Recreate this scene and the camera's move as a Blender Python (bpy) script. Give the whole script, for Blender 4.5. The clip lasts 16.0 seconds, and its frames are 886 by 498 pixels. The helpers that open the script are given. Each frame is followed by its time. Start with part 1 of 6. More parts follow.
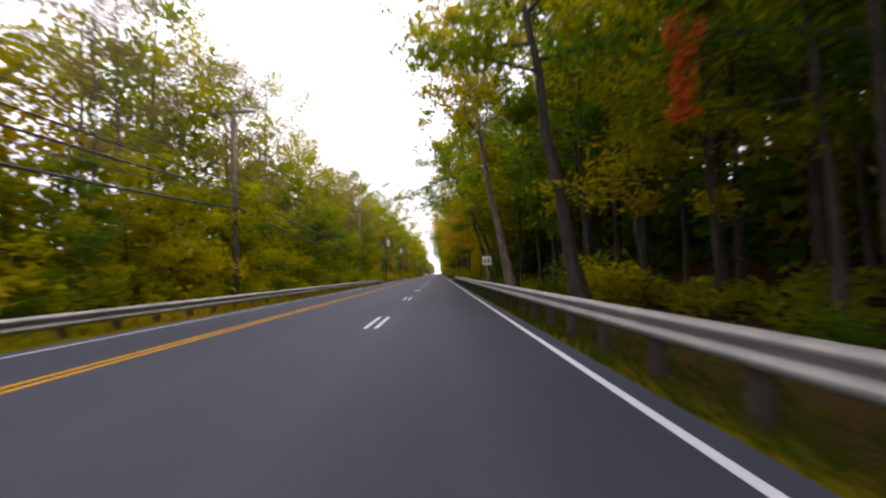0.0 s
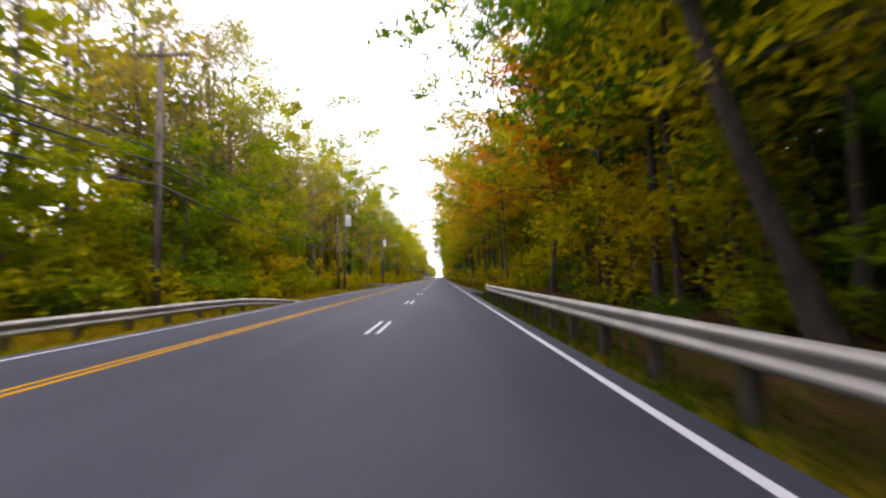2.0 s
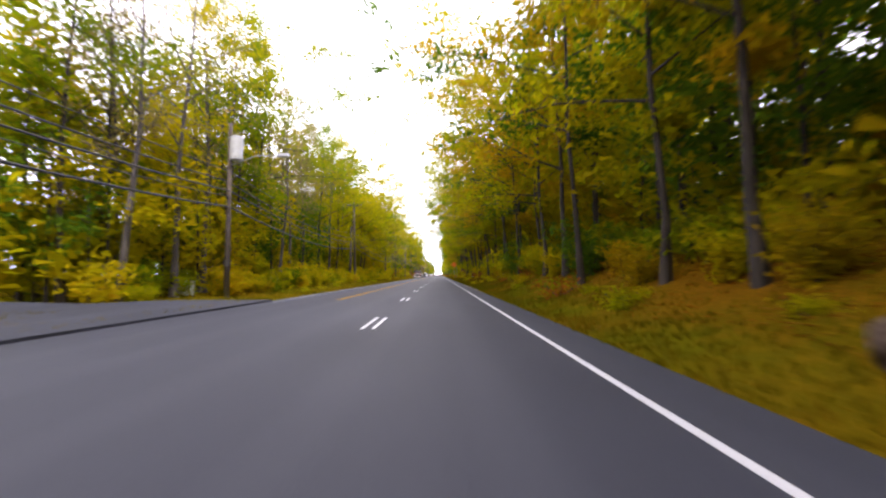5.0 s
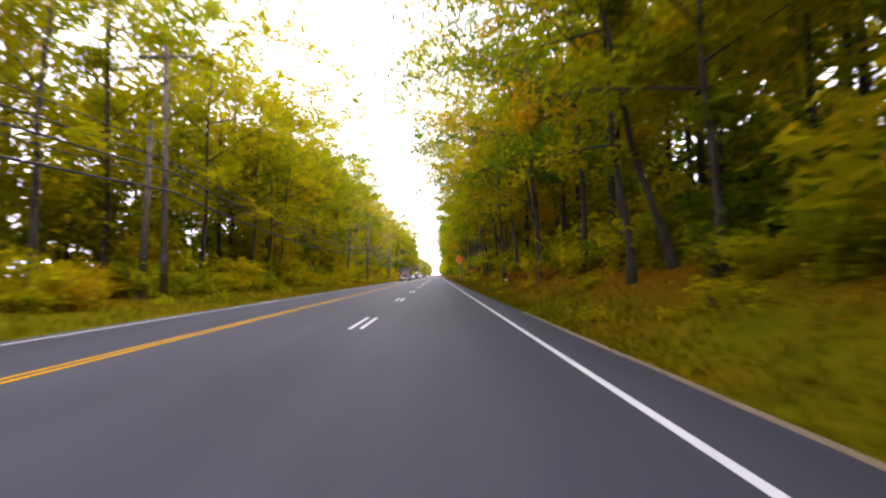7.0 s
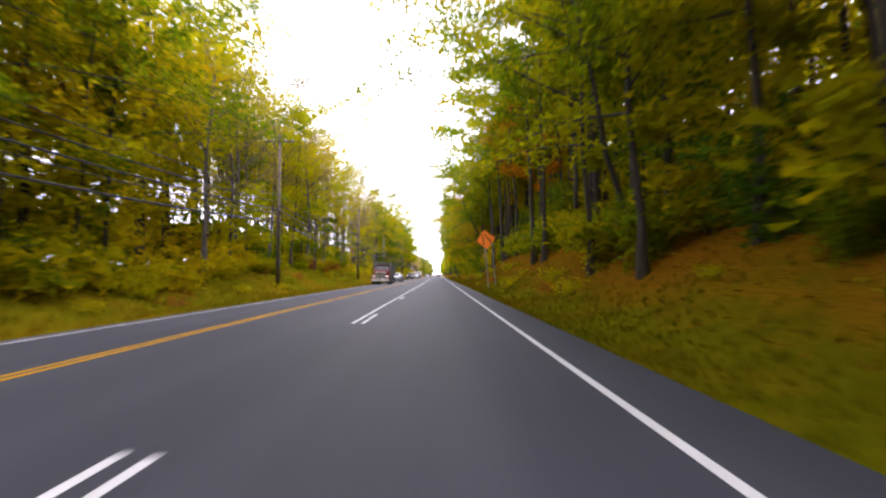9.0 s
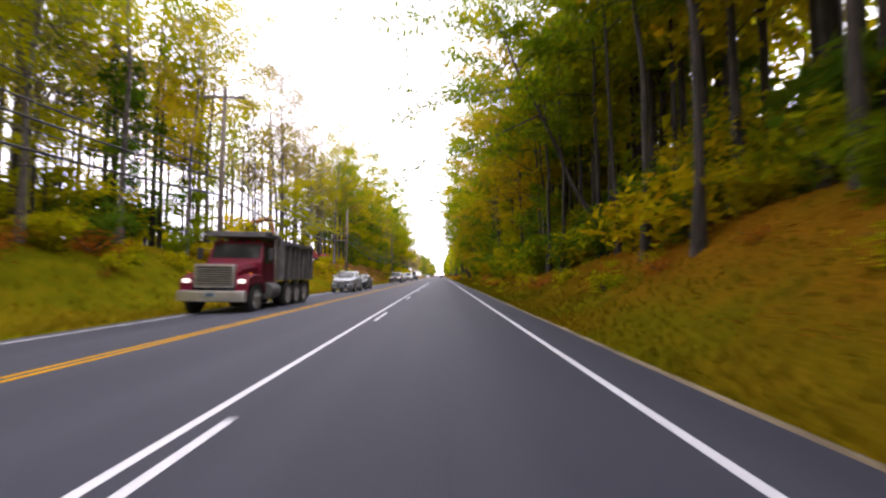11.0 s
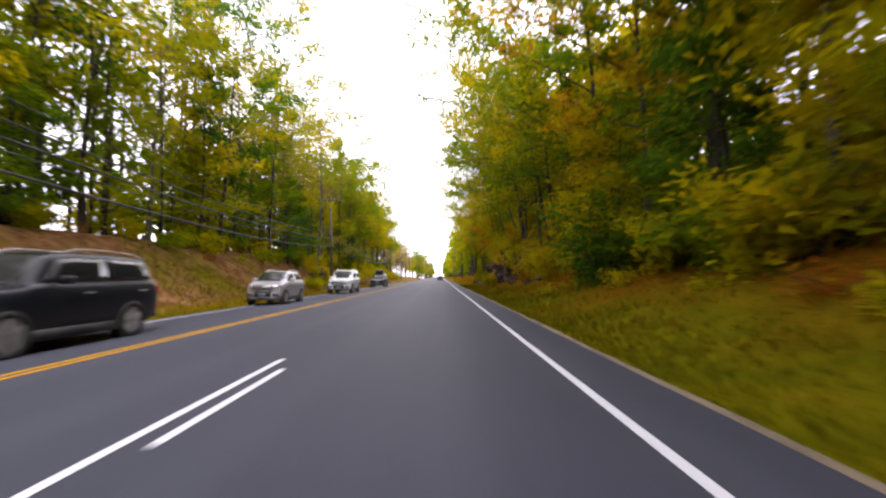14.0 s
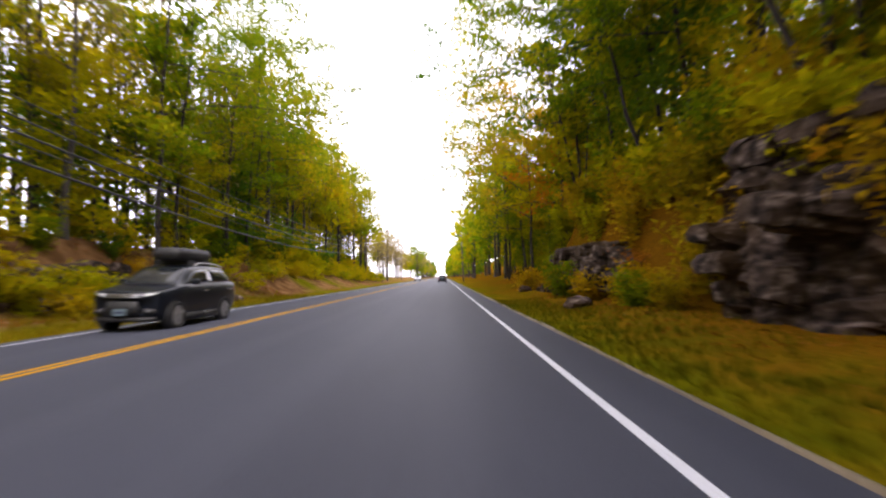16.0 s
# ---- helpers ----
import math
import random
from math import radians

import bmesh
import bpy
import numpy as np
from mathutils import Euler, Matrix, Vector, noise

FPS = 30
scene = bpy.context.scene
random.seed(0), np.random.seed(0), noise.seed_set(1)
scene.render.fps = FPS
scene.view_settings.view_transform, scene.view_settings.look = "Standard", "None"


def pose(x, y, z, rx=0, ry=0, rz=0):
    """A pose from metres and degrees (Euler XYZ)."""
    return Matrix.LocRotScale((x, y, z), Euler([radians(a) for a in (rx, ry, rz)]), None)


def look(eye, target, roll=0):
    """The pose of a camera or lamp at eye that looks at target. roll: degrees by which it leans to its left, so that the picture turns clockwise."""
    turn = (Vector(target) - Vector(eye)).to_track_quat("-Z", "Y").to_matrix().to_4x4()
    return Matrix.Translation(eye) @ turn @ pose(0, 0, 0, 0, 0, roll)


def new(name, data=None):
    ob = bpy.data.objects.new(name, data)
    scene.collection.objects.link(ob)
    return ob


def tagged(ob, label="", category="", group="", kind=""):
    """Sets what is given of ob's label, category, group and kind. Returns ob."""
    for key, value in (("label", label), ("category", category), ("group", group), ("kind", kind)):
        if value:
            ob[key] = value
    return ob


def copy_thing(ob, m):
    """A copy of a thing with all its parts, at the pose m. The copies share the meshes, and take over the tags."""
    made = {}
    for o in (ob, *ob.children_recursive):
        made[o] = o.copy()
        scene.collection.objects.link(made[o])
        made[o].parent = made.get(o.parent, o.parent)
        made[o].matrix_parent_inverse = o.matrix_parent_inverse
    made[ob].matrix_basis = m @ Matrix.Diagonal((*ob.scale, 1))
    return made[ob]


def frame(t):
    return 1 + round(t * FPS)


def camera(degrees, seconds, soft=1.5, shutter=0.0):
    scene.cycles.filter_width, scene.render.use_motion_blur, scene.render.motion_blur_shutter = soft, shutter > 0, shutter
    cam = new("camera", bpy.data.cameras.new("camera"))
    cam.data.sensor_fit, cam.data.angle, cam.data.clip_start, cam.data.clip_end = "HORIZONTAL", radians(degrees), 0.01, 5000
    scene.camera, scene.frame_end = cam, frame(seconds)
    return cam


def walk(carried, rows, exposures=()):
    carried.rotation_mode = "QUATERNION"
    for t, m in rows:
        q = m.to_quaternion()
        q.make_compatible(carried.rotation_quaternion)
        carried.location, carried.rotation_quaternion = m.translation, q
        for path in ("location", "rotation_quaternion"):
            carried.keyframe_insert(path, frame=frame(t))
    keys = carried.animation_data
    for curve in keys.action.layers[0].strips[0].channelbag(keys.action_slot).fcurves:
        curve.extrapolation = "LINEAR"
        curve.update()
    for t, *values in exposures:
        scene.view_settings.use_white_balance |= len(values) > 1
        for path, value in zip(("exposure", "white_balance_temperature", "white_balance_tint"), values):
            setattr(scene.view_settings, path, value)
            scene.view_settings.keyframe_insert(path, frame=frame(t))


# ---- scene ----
# The camera rides in the outer lane of a straight three-lane road between woods.
cam = camera(88.0, 16.0, soft=2.3, shutter=0.3)
PATH = [  # seconds, x, y, z, pitch, roll, yaw
    (0.00, 0.10, 0.00, 1.252, 3.05, 1.57, -0.49),
    (0.50, 0.10, 12.34, 1.252, 3.12, 1.65, -0.49),
    (1.00, 0.10, 24.65, 1.252, 3.26, 1.74, -0.49),
    (1.50, 0.06, 36.95, 1.253, 3.26, 1.60, -0.49),
    (2.00, 0.00, 49.22, 1.254, 3.48, 1.31, -0.28),
    (2.50, -0.05, 61.47, 1.255, 3.62, 1.03, -0.28),
    (3.00, -0.04, 73.69, 1.255, 3.49, 0.76, -0.28),
    (3.50, -0.02, 85.90, 1.254, 3.42, 0.49, -0.21),
    (4.00, -0.05, 98.08, 1.255, 3.13, 0.79, -0.21),
    (4.50, -0.09, 110.24, 1.256, 3.16, 0.77, -0.31),
    (5.25, -0.18, 128.43, 1.258, 3.20, 0.42, -0.46),
    (6.00, -0.26, 146.58, 1.259, 3.25, 0.07, -0.61),
    (6.50, -0.22, 158.65, 1.258, 3.28, 0.09, -0.70),
    (7.00, -0.03, 170.69, 1.255, 3.27, 0.49, -0.70),
    (7.50, 0.06, 182.72, 1.253, 3.27, 0.56, -0.70),
    (8.00, 0.16, 194.72, 1.251, 3.13, 0.64, -0.70),
    (8.50, 0.18, 206.70, 1.250, 3.16, 0.66, -0.62),
    (9.25, 0.13, 224.62, 1.251, 3.20, 0.63, -0.49),
    (10.00, 0.09, 242.50, 1.252, 3.25, 0.60, -0.37),
    (10.50, 0.05, 254.39, 1.253, 3.28, 0.50, -0.28),
    (11.00, -0.00, 266.25, 1.254, 3.28, 0.29, -0.21),
    (11.50, 0.05, 278.10, 1.253, 3.42, 0.28, -0.28),
    (12.00, 0.09, 289.92, 1.252, 3.28, 0.27, -0.28),
    (12.50, 0.19, 301.72, 1.250, 3.27, 0.79, -0.28),
    (13.00, 0.25, 313.49, 1.249, 3.27, 0.67, -0.28),
    (13.50, 0.30, 325.25, 1.248, 3.42, 0.55, -0.28),
    (14.00, 0.35, 336.98, 1.247, 3.42, 0.70, -0.28),
    (14.50, 0.39, 348.69, 1.246, 3.28, 0.85, -0.07),
    (15.00, 0.40, 360.38, 1.246, 3.42, 0.81, -0.07),
    (15.50, 0.41, 372.04, 1.246, 3.42, 0.81, 0.07),
    (16.00, 0.41, 383.68, 1.246, 3.42, 0.85, 0.07),
]
walk(cam, [(t, pose(x, y, z, 90 + p, r, w)) for t, x, y, z, p, r, w in PATH],
     exposures=[(0.0, 0.4, 6500, 19), (1.0, 0.82, 6500, 19), (2.5, 1.04, 6500, 19), (4.2, 1.25, 6500, 19), (6.5, 1.4, 6500, 19), (8.2, 1.42, 6500, 19), (10.3, 1.18, 6500, 19), (12.0, 1.08, 6500, 19), (13.5, 1.15, 6500, 19), (16.0, 1.12, 6500, 19)])

# ---- overcast daylight ----
world = bpy.data.worlds.new("overcast_sky")
scene.world = world
world.use_nodes = True
wn, wl = world.node_tree.nodes, world.node_tree.links
sky = wn.new("ShaderNodeTexSky")
sky.sky_type, sky.sun_disc = "NISHITA", False
sky.sun_elevation, sky.sun_rotation = radians(60), radians(164)
sky.air_density, sky.dust_density = 1.0, 3.0
pale = wn.new("ShaderNodeMix")  # a closed cloud layer: nearly white, a little brighter overhead
pale.data_type = "RGBA"
pale.inputs["Factor"].default_value = 0.86
pale.inputs["B"].default_value = (15.6, 15.2, 15.9, 1)
wl.new(sky.outputs["Color"], pale.inputs["A"])
wl.new(pale.outputs["Result"], wn["Background"].inputs["Color"])
wn["Background"].inputs["Strength"].default_value = 0.115
sun = new("sun", bpy.data.lights.new("sun", "SUN"))
sun.data.energy, sun.data.angle, sun.data.color = 1.4, radians(14), (1.0, 0.95, 0.88)
sun.matrix_world = look((0, 0, 0), (-0.16, 0.55, -1.0))

# ---- materials ----
def material(name):
    m = bpy.data.materials.new(name)
    m.use_nodes = True
    return m, m.node_tree.nodes, m.node_tree.links, m.node_tree.nodes["Principled BSDF"]


def node(nodes, kind, **values):
    n = nodes.new(kind)
    for key, value in values.items():
        n.inputs[key].default_value = value
    return n


def ramp(nodes, links, source, stops):
    r = nodes.new("ShaderNodeValToRGB")
    while len(r.color_ramp.elements) < len(stops):
        r.color_ramp.elements.new(0.5)
    for e, (p, c) in zip(r.color_ramp.elements, stops):
        e.position, e.color = p, (*c, 1)
    links.new(source, r.inputs["Fac"])
    return r.outputs["Color"]


def mix(nodes, links, fac, a, b, blend="MIX"):
    n = nodes.new("ShaderNodeMix")
    n.data_type, n.blend_type = "RGBA", blend
    for socket, value in (("Factor", fac), ("A", a), ("B", b)):
        if isinstance(value, (int, float)):
            n.inputs[socket].default_value = value
        elif isinstance(value, tuple):
            n.inputs[socket].default_value = (*value, 1)
        else:
            links.new(value, n.inputs[socket])
    return n.outputs["Result"]


def noise_at(nodes, links, scale, detail=4.0, stretch=(1, 1, 1)):
    g = nodes.new("ShaderNodeNewGeometry")
    mp = nodes.new("ShaderNodeMapping")
    mp.inputs["Scale"].default_value = stretch
    links.new(g.outputs["Position"], mp.inputs["Vector"])
    n = node(nodes, "ShaderNodeTexNoise", Scale=scale, Detail=detail)
    links.new(mp.outputs["Vector"], n.inputs["Vector"])
    return n.outputs["Fac"]


def bump(nodes, links, bsdf, height, strength, distance):
    b = node(nodes, "ShaderNodeBump", Strength=strength, Distance=distance)
    links.new(height, b.inputs["Height"])
    links.new(b.outputs["Normal"], bsdf.inputs["Normal"])


def plain(name, colour, rough=0.5, metal=0.0, dirt=0.25, scale=3.0):
    """Paint, plastic, metal or stone with soft stains and a fine grain."""
    m, n, l, b = material(name)
    dark = tuple(c * (1 - dirt) for c in colour)
    big = noise_at(n, l, scale)
    fine = noise_at(n, l, scale * 25, 2.0)
    c = ramp(n, l, big, [(0.35, dark), (0.65, colour)])
    c = mix(n, l, 0.12, c, ramp(n, l, fine, [(0.3, dark), (0.7, colour)]))
    l.new(c, b.inputs["Base Color"])
    b.inputs["Roughness"].default_value, b.inputs["Metallic"].default_value = rough, metal
    return m


def foliage(name, stops, through_light=0.68, spread=0.3):
    """Leaves: each plant and each stretch of the woods has its own tone, each leaf a little shifted, light passing through."""
    m, n, l, b = material(name)
    g, o = n.new("ShaderNodeNewGeometry"), n.new("ShaderNodeObjectInfo")
    stretch = n.new("ShaderNodeMapRange")
    stretch.inputs["From Min"].default_value, stretch.inputs["From Max"].default_value = 0.34, 0.66
    l.new(noise_at(n, l, 0.16, 2.0), stretch.inputs["Value"])
    total = None
    for source, share in ((g.outputs["Random Per Island"], 0.66 - spread), (o.outputs["Random"], spread), (stretch.outputs["Result"], 0.34)):
        add = n.new("ShaderNodeMath")
        add.operation = "MULTIPLY_ADD"
        add.inputs[1].default_value, add.inputs[2].default_value = share, 0.0
        l.new(source, add.inputs[0])
        if total is not None:
            l.new(total, add.inputs[2])
        total = add.outputs[0]
    c = ramp(n, l, total, stops)
    l.new(c, b.inputs["Base Color"])
    b.inputs["Roughness"].default_value = 0.6
    b.inputs["Specular IOR Level"].default_value = 0.03
    t = n.new("ShaderNodeBsdfTranslucent")
    l.new(c, t.inputs["Color"])
    s = n.new("ShaderNodeMixShader")
    s.inputs["Fac"].default_value = through_light
    l.new(b.outputs[0], s.inputs[1])
    l.new(t.outputs[0], s.inputs[2])
    l.new(s.outputs[0], n["Material Output"].inputs["Surface"])
    return m


def asphalt_material():
    m, n, l, b = material("asphalt")
    g = n.new("ShaderNodeNewGeometry")
    sep = n.new("ShaderNodeSeparateXYZ")
    l.new(g.outputs["Position"], sep.inputs[0])
    # two paler, polished wheel tracks a lane, worn over years
    wave = n.new("ShaderNodeMath")
    wave.operation = "SINE"
    sc = n.new("ShaderNodeMath")
    sc.operation, sc.inputs[1].default_value = "MULTIPLY", 2 * math.pi / 1.85
    l.new(sep.outputs["X"], sc.inputs[0])
    l.new(sc.outputs[0], wave.inputs[0])
    grain = noise_at(n, l, 90, 2.0)
    patch = noise_at(n, l, 0.25, 4.0, (1.6, 0.35, 1))
    base = ramp(n, l, patch, [(0.3, (0.030, 0.033, 0.048)), (0.7, (0.042, 0.046, 0.065))])
    base = mix(n, l, 0.35, base, ramp(n, l, grain, [(0.35, (0.017, 0.018, 0.022)), (0.7, (0.085, 0.089, 0.114))]))
    worn = ramp(n, l, wave.outputs[0], [(0.2, (0, 0, 0)), (0.9, (0.16, 0.16, 0.16))])
    base = mix(n, l, worn, base, (0.066, 0.070, 0.090))
    l.new(base, b.inputs["Base Color"])
    b.inputs["Roughness"].default_value = 0.65
    b.inputs["Specular IOR Level"].default_value = 0.1
    bump(n, l, b, grain, 0.3, 0.006)
    return m


def ground_material():
    m, n, l, b = material("verge_and_forest_floor")
    big, mid, fine = noise_at(n, l, 0.16, 5.0), noise_at(n, l, 1.3, 5.0), noise_at(n, l, 14, 4.0)
    grass = ramp(n, l, mid, [(0.3, (0.054, 0.064, 0.002)), (0.55, (0.092, 0.090, 0.002)), (0.75, (0.135, 0.098, 0.004))])
    litter = ramp(n, l, fine, [(0.3, (0.065, 0.030, 0.003)), (0.5, (0.15, 0.058, 0.004)), (0.72, (0.25, 0.085, 0.005))])
    mask = ramp(n, l, big, [(0.46, (0, 0, 0)), (0.62, (0.4, 0.4, 0.4))])
    # leaf mould under the first woods, darkened to paint their shade, brown earth on the cut bank further on
    g, xyz = n.new("ShaderNodeNewGeometry"), n.new("ShaderNodeSeparateXYZ")
    l.new(g.outputs["Position"], xyz.inputs["Vector"])

    def zone(axis, a, b_):
        r = n.new("ShaderNodeMapRange")
        r.interpolation_type = "SMOOTHSTEP"
        r.inputs["From Min"].default_value, r.inputs["From Max"].default_value = a, b_
        l.new(xyz.outputs[axis], r.inputs["Value"])
        return r.outputs["Result"]

    def both(p, q):
        k = node(n, "ShaderNodeMath")
        k.operation = "MULTIPLY"
        l.new(p, k.inputs[0])
        l.new(q, k.inputs[1])
        return k.outputs[0]

    # wind-blown leaves gather up the near bank, under its trees
    drift = both(zone("X", 5.2, 7.6), ramp(n, l, big, [(0.34, (0.15, 0.15, 0.15)), (0.52, (0.8, 0.8, 0.8))]))
    c = mix(n, l, mask, grass, litter)
    c = mix(n, l, drift, c, litter)
    steep = both(both(zone("X", 4.6, 6.6), ramp(n, l, mid, [(0.3, (0.1, 0.1, 0.1)), (0.6, (0.62, 0.62, 0.62))])), both(zone("Y", 176, 196), zone("Y", 312, 288)))
    c = mix(n, l, steep, c, litter)
    early = both(both(zone("X", 4.2, 5.4), zone("Y", 86, 94)), both(zone("Y", 150, 118), ramp(n, l, mid, [(0.35, (0.3, 0.3, 0.3)), (0.65, (0.8, 0.8, 0.8))])))
    c = mix(n, l, early, c, litter)
    late = both(both(zone("X", 3.3, 5.0), zone("Y", 362, 380)), ramp(n, l, mid, [(0.35, (0.2, 0.2, 0.2)), (0.65, (0.7, 0.7, 0.7))]))
    c = mix(n, l, late, c, litter)
    c = mix(n, l, 0.18, c, ramp(n, l, fine, [(0.35, (0.036, 0.031, 0.002)), (0.65, (0.14, 0.11, 0.004))]))
    shaded_mould = ramp(n, l, fine, [(0.3, (0.016, 0.010, 0.005)), (0.52, (0.040, 0.025, 0.012)), (0.72, (0.11, 0.062, 0.02))])
    earth = ramp(n, l, mid, [(0.3, (0.070, 0.034, 0.016)), (0.5, (0.150, 0.075, 0.034)), (0.7, (0.22, 0.122, 0.058))])
    # this dark zone reaches over the grass strip too, as painted shade
    c = mix(n, l, both(zone("X", 2.45, 3.3), zone("Y", 96, 78)), c, shaded_mould)
    patchy = ramp(n, l, big, [(0.36, (0, 0, 0)), (0.52, (0.9, 0.9, 0.9))])
    c = mix(n, l, both(patchy, both(zone("X", -10.8, -12.4), zone("Y", 326, 344))), c, earth)
    l.new(c, b.inputs["Base Color"])
    b.inputs["Roughness"].default_value = 0.95
    b.inputs["Specular IOR Level"].default_value = 0.0
    bump(n, l, b, fine, 0.8, 0.06)
    return m


def bark_material(name, dark, light):
    m, n, l, b = material(name)
    groove = noise_at(n, l, 9, 5.0, (1, 1, 0.18))
    lichen = noise_at(n, l, 1.4, 3.0)
    c = ramp(n, l, groove, [(0.35, dark), (0.65, light)])
    c = mix(n, l, ramp(n, l, lichen, [(0.55, (0, 0, 0)), (0.7, (0.5, 0.5, 0.5))]), c, tuple(x * 1.35 for x in light))
    l.new(c, b.inputs["Base Color"])
    b.inputs["Roughness"].default_value = 0.9
    bump(n, l, b, groove, 0.7, 0.03)
    return m


def line_material(name, colour):
    m, n, l, b = material(name)
    wear = noise_at(n, l, 22, 4.0)
    l.new(ramp(n, l, wear, [(0.28, tuple(c * 0.55 for c in colour)), (0.42, colour)]), b.inputs["Base Color"])
    b.inputs["Roughness"].default_value = 0.85
    b.inputs["Specular IOR Level"].default_value = 0.03
    return m


def rock_material():
    m, n, l, b = material("ledge_rock")
    big, mid, fine = noise_at(n, l, 0.6, 4.0), noise_at(n, l, 2.6, 8.0, (1, 1, 1.8)), noise_at(n, l, 18, 4.0)
    c = ramp(n, l, mid, [(0.38, (0.010, 0.007, 0.006)), (0.49, (0.045, 0.031, 0.024)), (0.59, (0.085, 0.060, 0.048)), (0.70, (0.25, 0.20, 0.17))])
    c = mix(n, l, ramp(n, l, big, [(0.45, (0, 0, 0)), (0.6, (0.6, 0.6, 0.6))]), c, (0.06, 0.036, 0.018))
    l.new(c, b.inputs["Base Color"])
    b.inputs["Roughness"].default_value = 0.9
    b.inputs["Specular IOR Level"].default_value = 0.1
    bump(n, l, b, fine, 0.8, 0.04)
    return m


def glass_material(name, tint=(0.012, 0.014, 0.016)):
    m, n, l, b = material(name)
    b.inputs["Base Color"].default_value = (*tint, 1)
    b.inputs["Roughness"].default_value = 0.04
    b.inputs["Specular IOR Level"].default_value = 0.45
    return m


def paint_material(name, colour, metal=0.0):
    m = plain(name, colour, 0.32, metal, 0.18, 2.0)
    m.node_tree.nodes["Principled BSDF"].inputs["Coat Weight"].default_value = 0.3
    m.node_tree.nodes["Principled BSDF"].inputs["Coat Roughness"].default_value = 0.06
    return m


def lamp_material(name, colour, strength):
    m, n, l, b = material(name)
    b.inputs["Base Color"].default_value = (*colour, 1)
    b.inputs["Emission Color"].default_value = (*colour, 1)
    b.inputs["Emission Strength"].default_value = strength
    b.inputs["Roughness"].default_value = 0.1
    return m


ASPHALT, GROUND, ROCK = asphalt_material(), ground_material(), rock_material()
BARK = bark_material("grey_brown_bark", (0.014, 0.010, 0.008), (0.048, 0.037, 0.029))
BARK_TAN = bark_material("smooth_tan_bark", (0.05, 0.038, 0.030), (0.17, 0.135, 0.105))
BARK_PALE = bark_material("pale_grey_bark", (0.040, 0.033, 0.029), (0.115, 0.100, 0.088))
WHITE_LINE, YELLOW_LINE = line_material("white_road_paint", (0.52, 0.53, 0.58)), line_material("yellow_road_paint", (0.42, 0.212, 0.0))
STEEL = plain("galvanised_steel", (0.33, 0.32, 0.30), 0.5, 0.4, 0.35, 1.5)
POST_STEEL = plain("weathered_steel_post", (0.06, 0.052, 0.045), 0.7, 0.3, 0.4)
POLE_WOOD = bark_material("weathered_pole_wood", (0.05, 0.04, 0.033), (0.14, 0.11, 0.088))
WIRE = plain("black_cable", (0.03, 0.03, 0.032), 0.6)
TRANSFORMER = plain("pale_grey_transformer_paint", (0.55, 0.57, 0.58), 0.45)
LEAF = {
    "green": foliage("green_leaves", [(0.0, (0.038, 0.094, 0.003)), (0.45, (0.130, 0.198, 0.003)), (0.8, (0.275, 0.270, 0.004)), (1.0, (0.40, 0.265, 0.006))]),
    "lime": foliage("yellow_green_leaves", [(0.0, (0.12, 0.185, 0.002)), (0.4, (0.298, 0.308, 0.002)), (0.8, (0.46, 0.358, 0.003)), (1.0, (0.55, 0.31, 0.005))]),
    "amber": foliage("turning_amber_leaves", [(0.0, (0.15, 0.155, 0.004)), (0.4, (0.33, 0.255, 0.004)), (0.8, (0.49, 0.29, 0.005)), (1.0, (0.55, 0.205, 0.007))]),
    "orange": foliage("orange_leaves", [(0.0, (0.28, 0.15, 0.004)), (0.5, (0.50, 0.205, 0.005)), (1.0, (0.62, 0.15, 0.006))]),
    "brown": foliage("thin_brownish_leaves", [(0.0, (0.15, 0.115, 0.045)), (0.5, (0.24, 0.19, 0.06)), (1.0, (0.32, 0.26, 0.07))]),
    "rust": foliage("rust_orange_leaves", [(0.0, (0.16, 0.06, 0.010)), (0.5, (0.32, 0.10, 0.012)), (1.0, (0.42, 0.17, 0.018))]),
    "red": foliage("red_orange_leaves", [(0.0, (0.40, 0.07, 0.015)), (0.5, (0.62, 0.12, 0.02)), (1.0, (0.70, 0.20, 0.03))], 0.5),
    "deep": foliage("deep_green_leaves", [(0.0, (0.034, 0.082, 0.005)), (0.5, (0.076, 0.158, 0.008)), (1.0, (0.155, 0.205, 0.010))]),
}
# green grass, made darker to stand for shade under the roadside trees
SHADED_GRASS = foliage("shaded_green_grass", [(0.0, (0.018, 0.036, 0.003)), (0.5, (0.045, 0.066, 0.004)), (1.0, (0.095, 0.088, 0.006))], 0.3)
# olive-brown tone, with the trees' shade on the near bank mixed in
SHADED_BANK_GRASS = foliage("shaded_bank_grass", [(0.0, (0.040, 0.056, 0.002)), (0.4, (0.082, 0.083, 0.002)), (0.75, (0.135, 0.096, 0.003)), (1.0, (0.21, 0.092, 0.006))], 0.3)
GRASS = foliage("verge_grass", [(0.0, (0.075, 0.078, 0.003)), (0.5, (0.15, 0.122, 0.004)), (0.85, (0.23, 0.145, 0.006)), (1.0, (0.28, 0.16, 0.02))], 0.3)
LITTER = foliage("fallen_leaves", [(0.0, (0.08, 0.034, 0.005)), (0.5, (0.20, 0.075, 0.007)), (1.0, (0.36, 0.115, 0.010))], 0.15)


# ---- building helpers ----
def link_mesh(name, verts, faces, mat, parent=None, label="", smooth=False):
    me = bpy.data.meshes.new(name)
    me.from_pydata([tuple(v) for v in verts], [], [tuple(f) for f in faces])
    me.materials.append(mat)
    if smooth:
        me.polygons.foreach_set("use_smooth", [True] * len(me.polygons))
    ob = new(name, me)
    ob.parent = parent
    return tagged(ob, label)


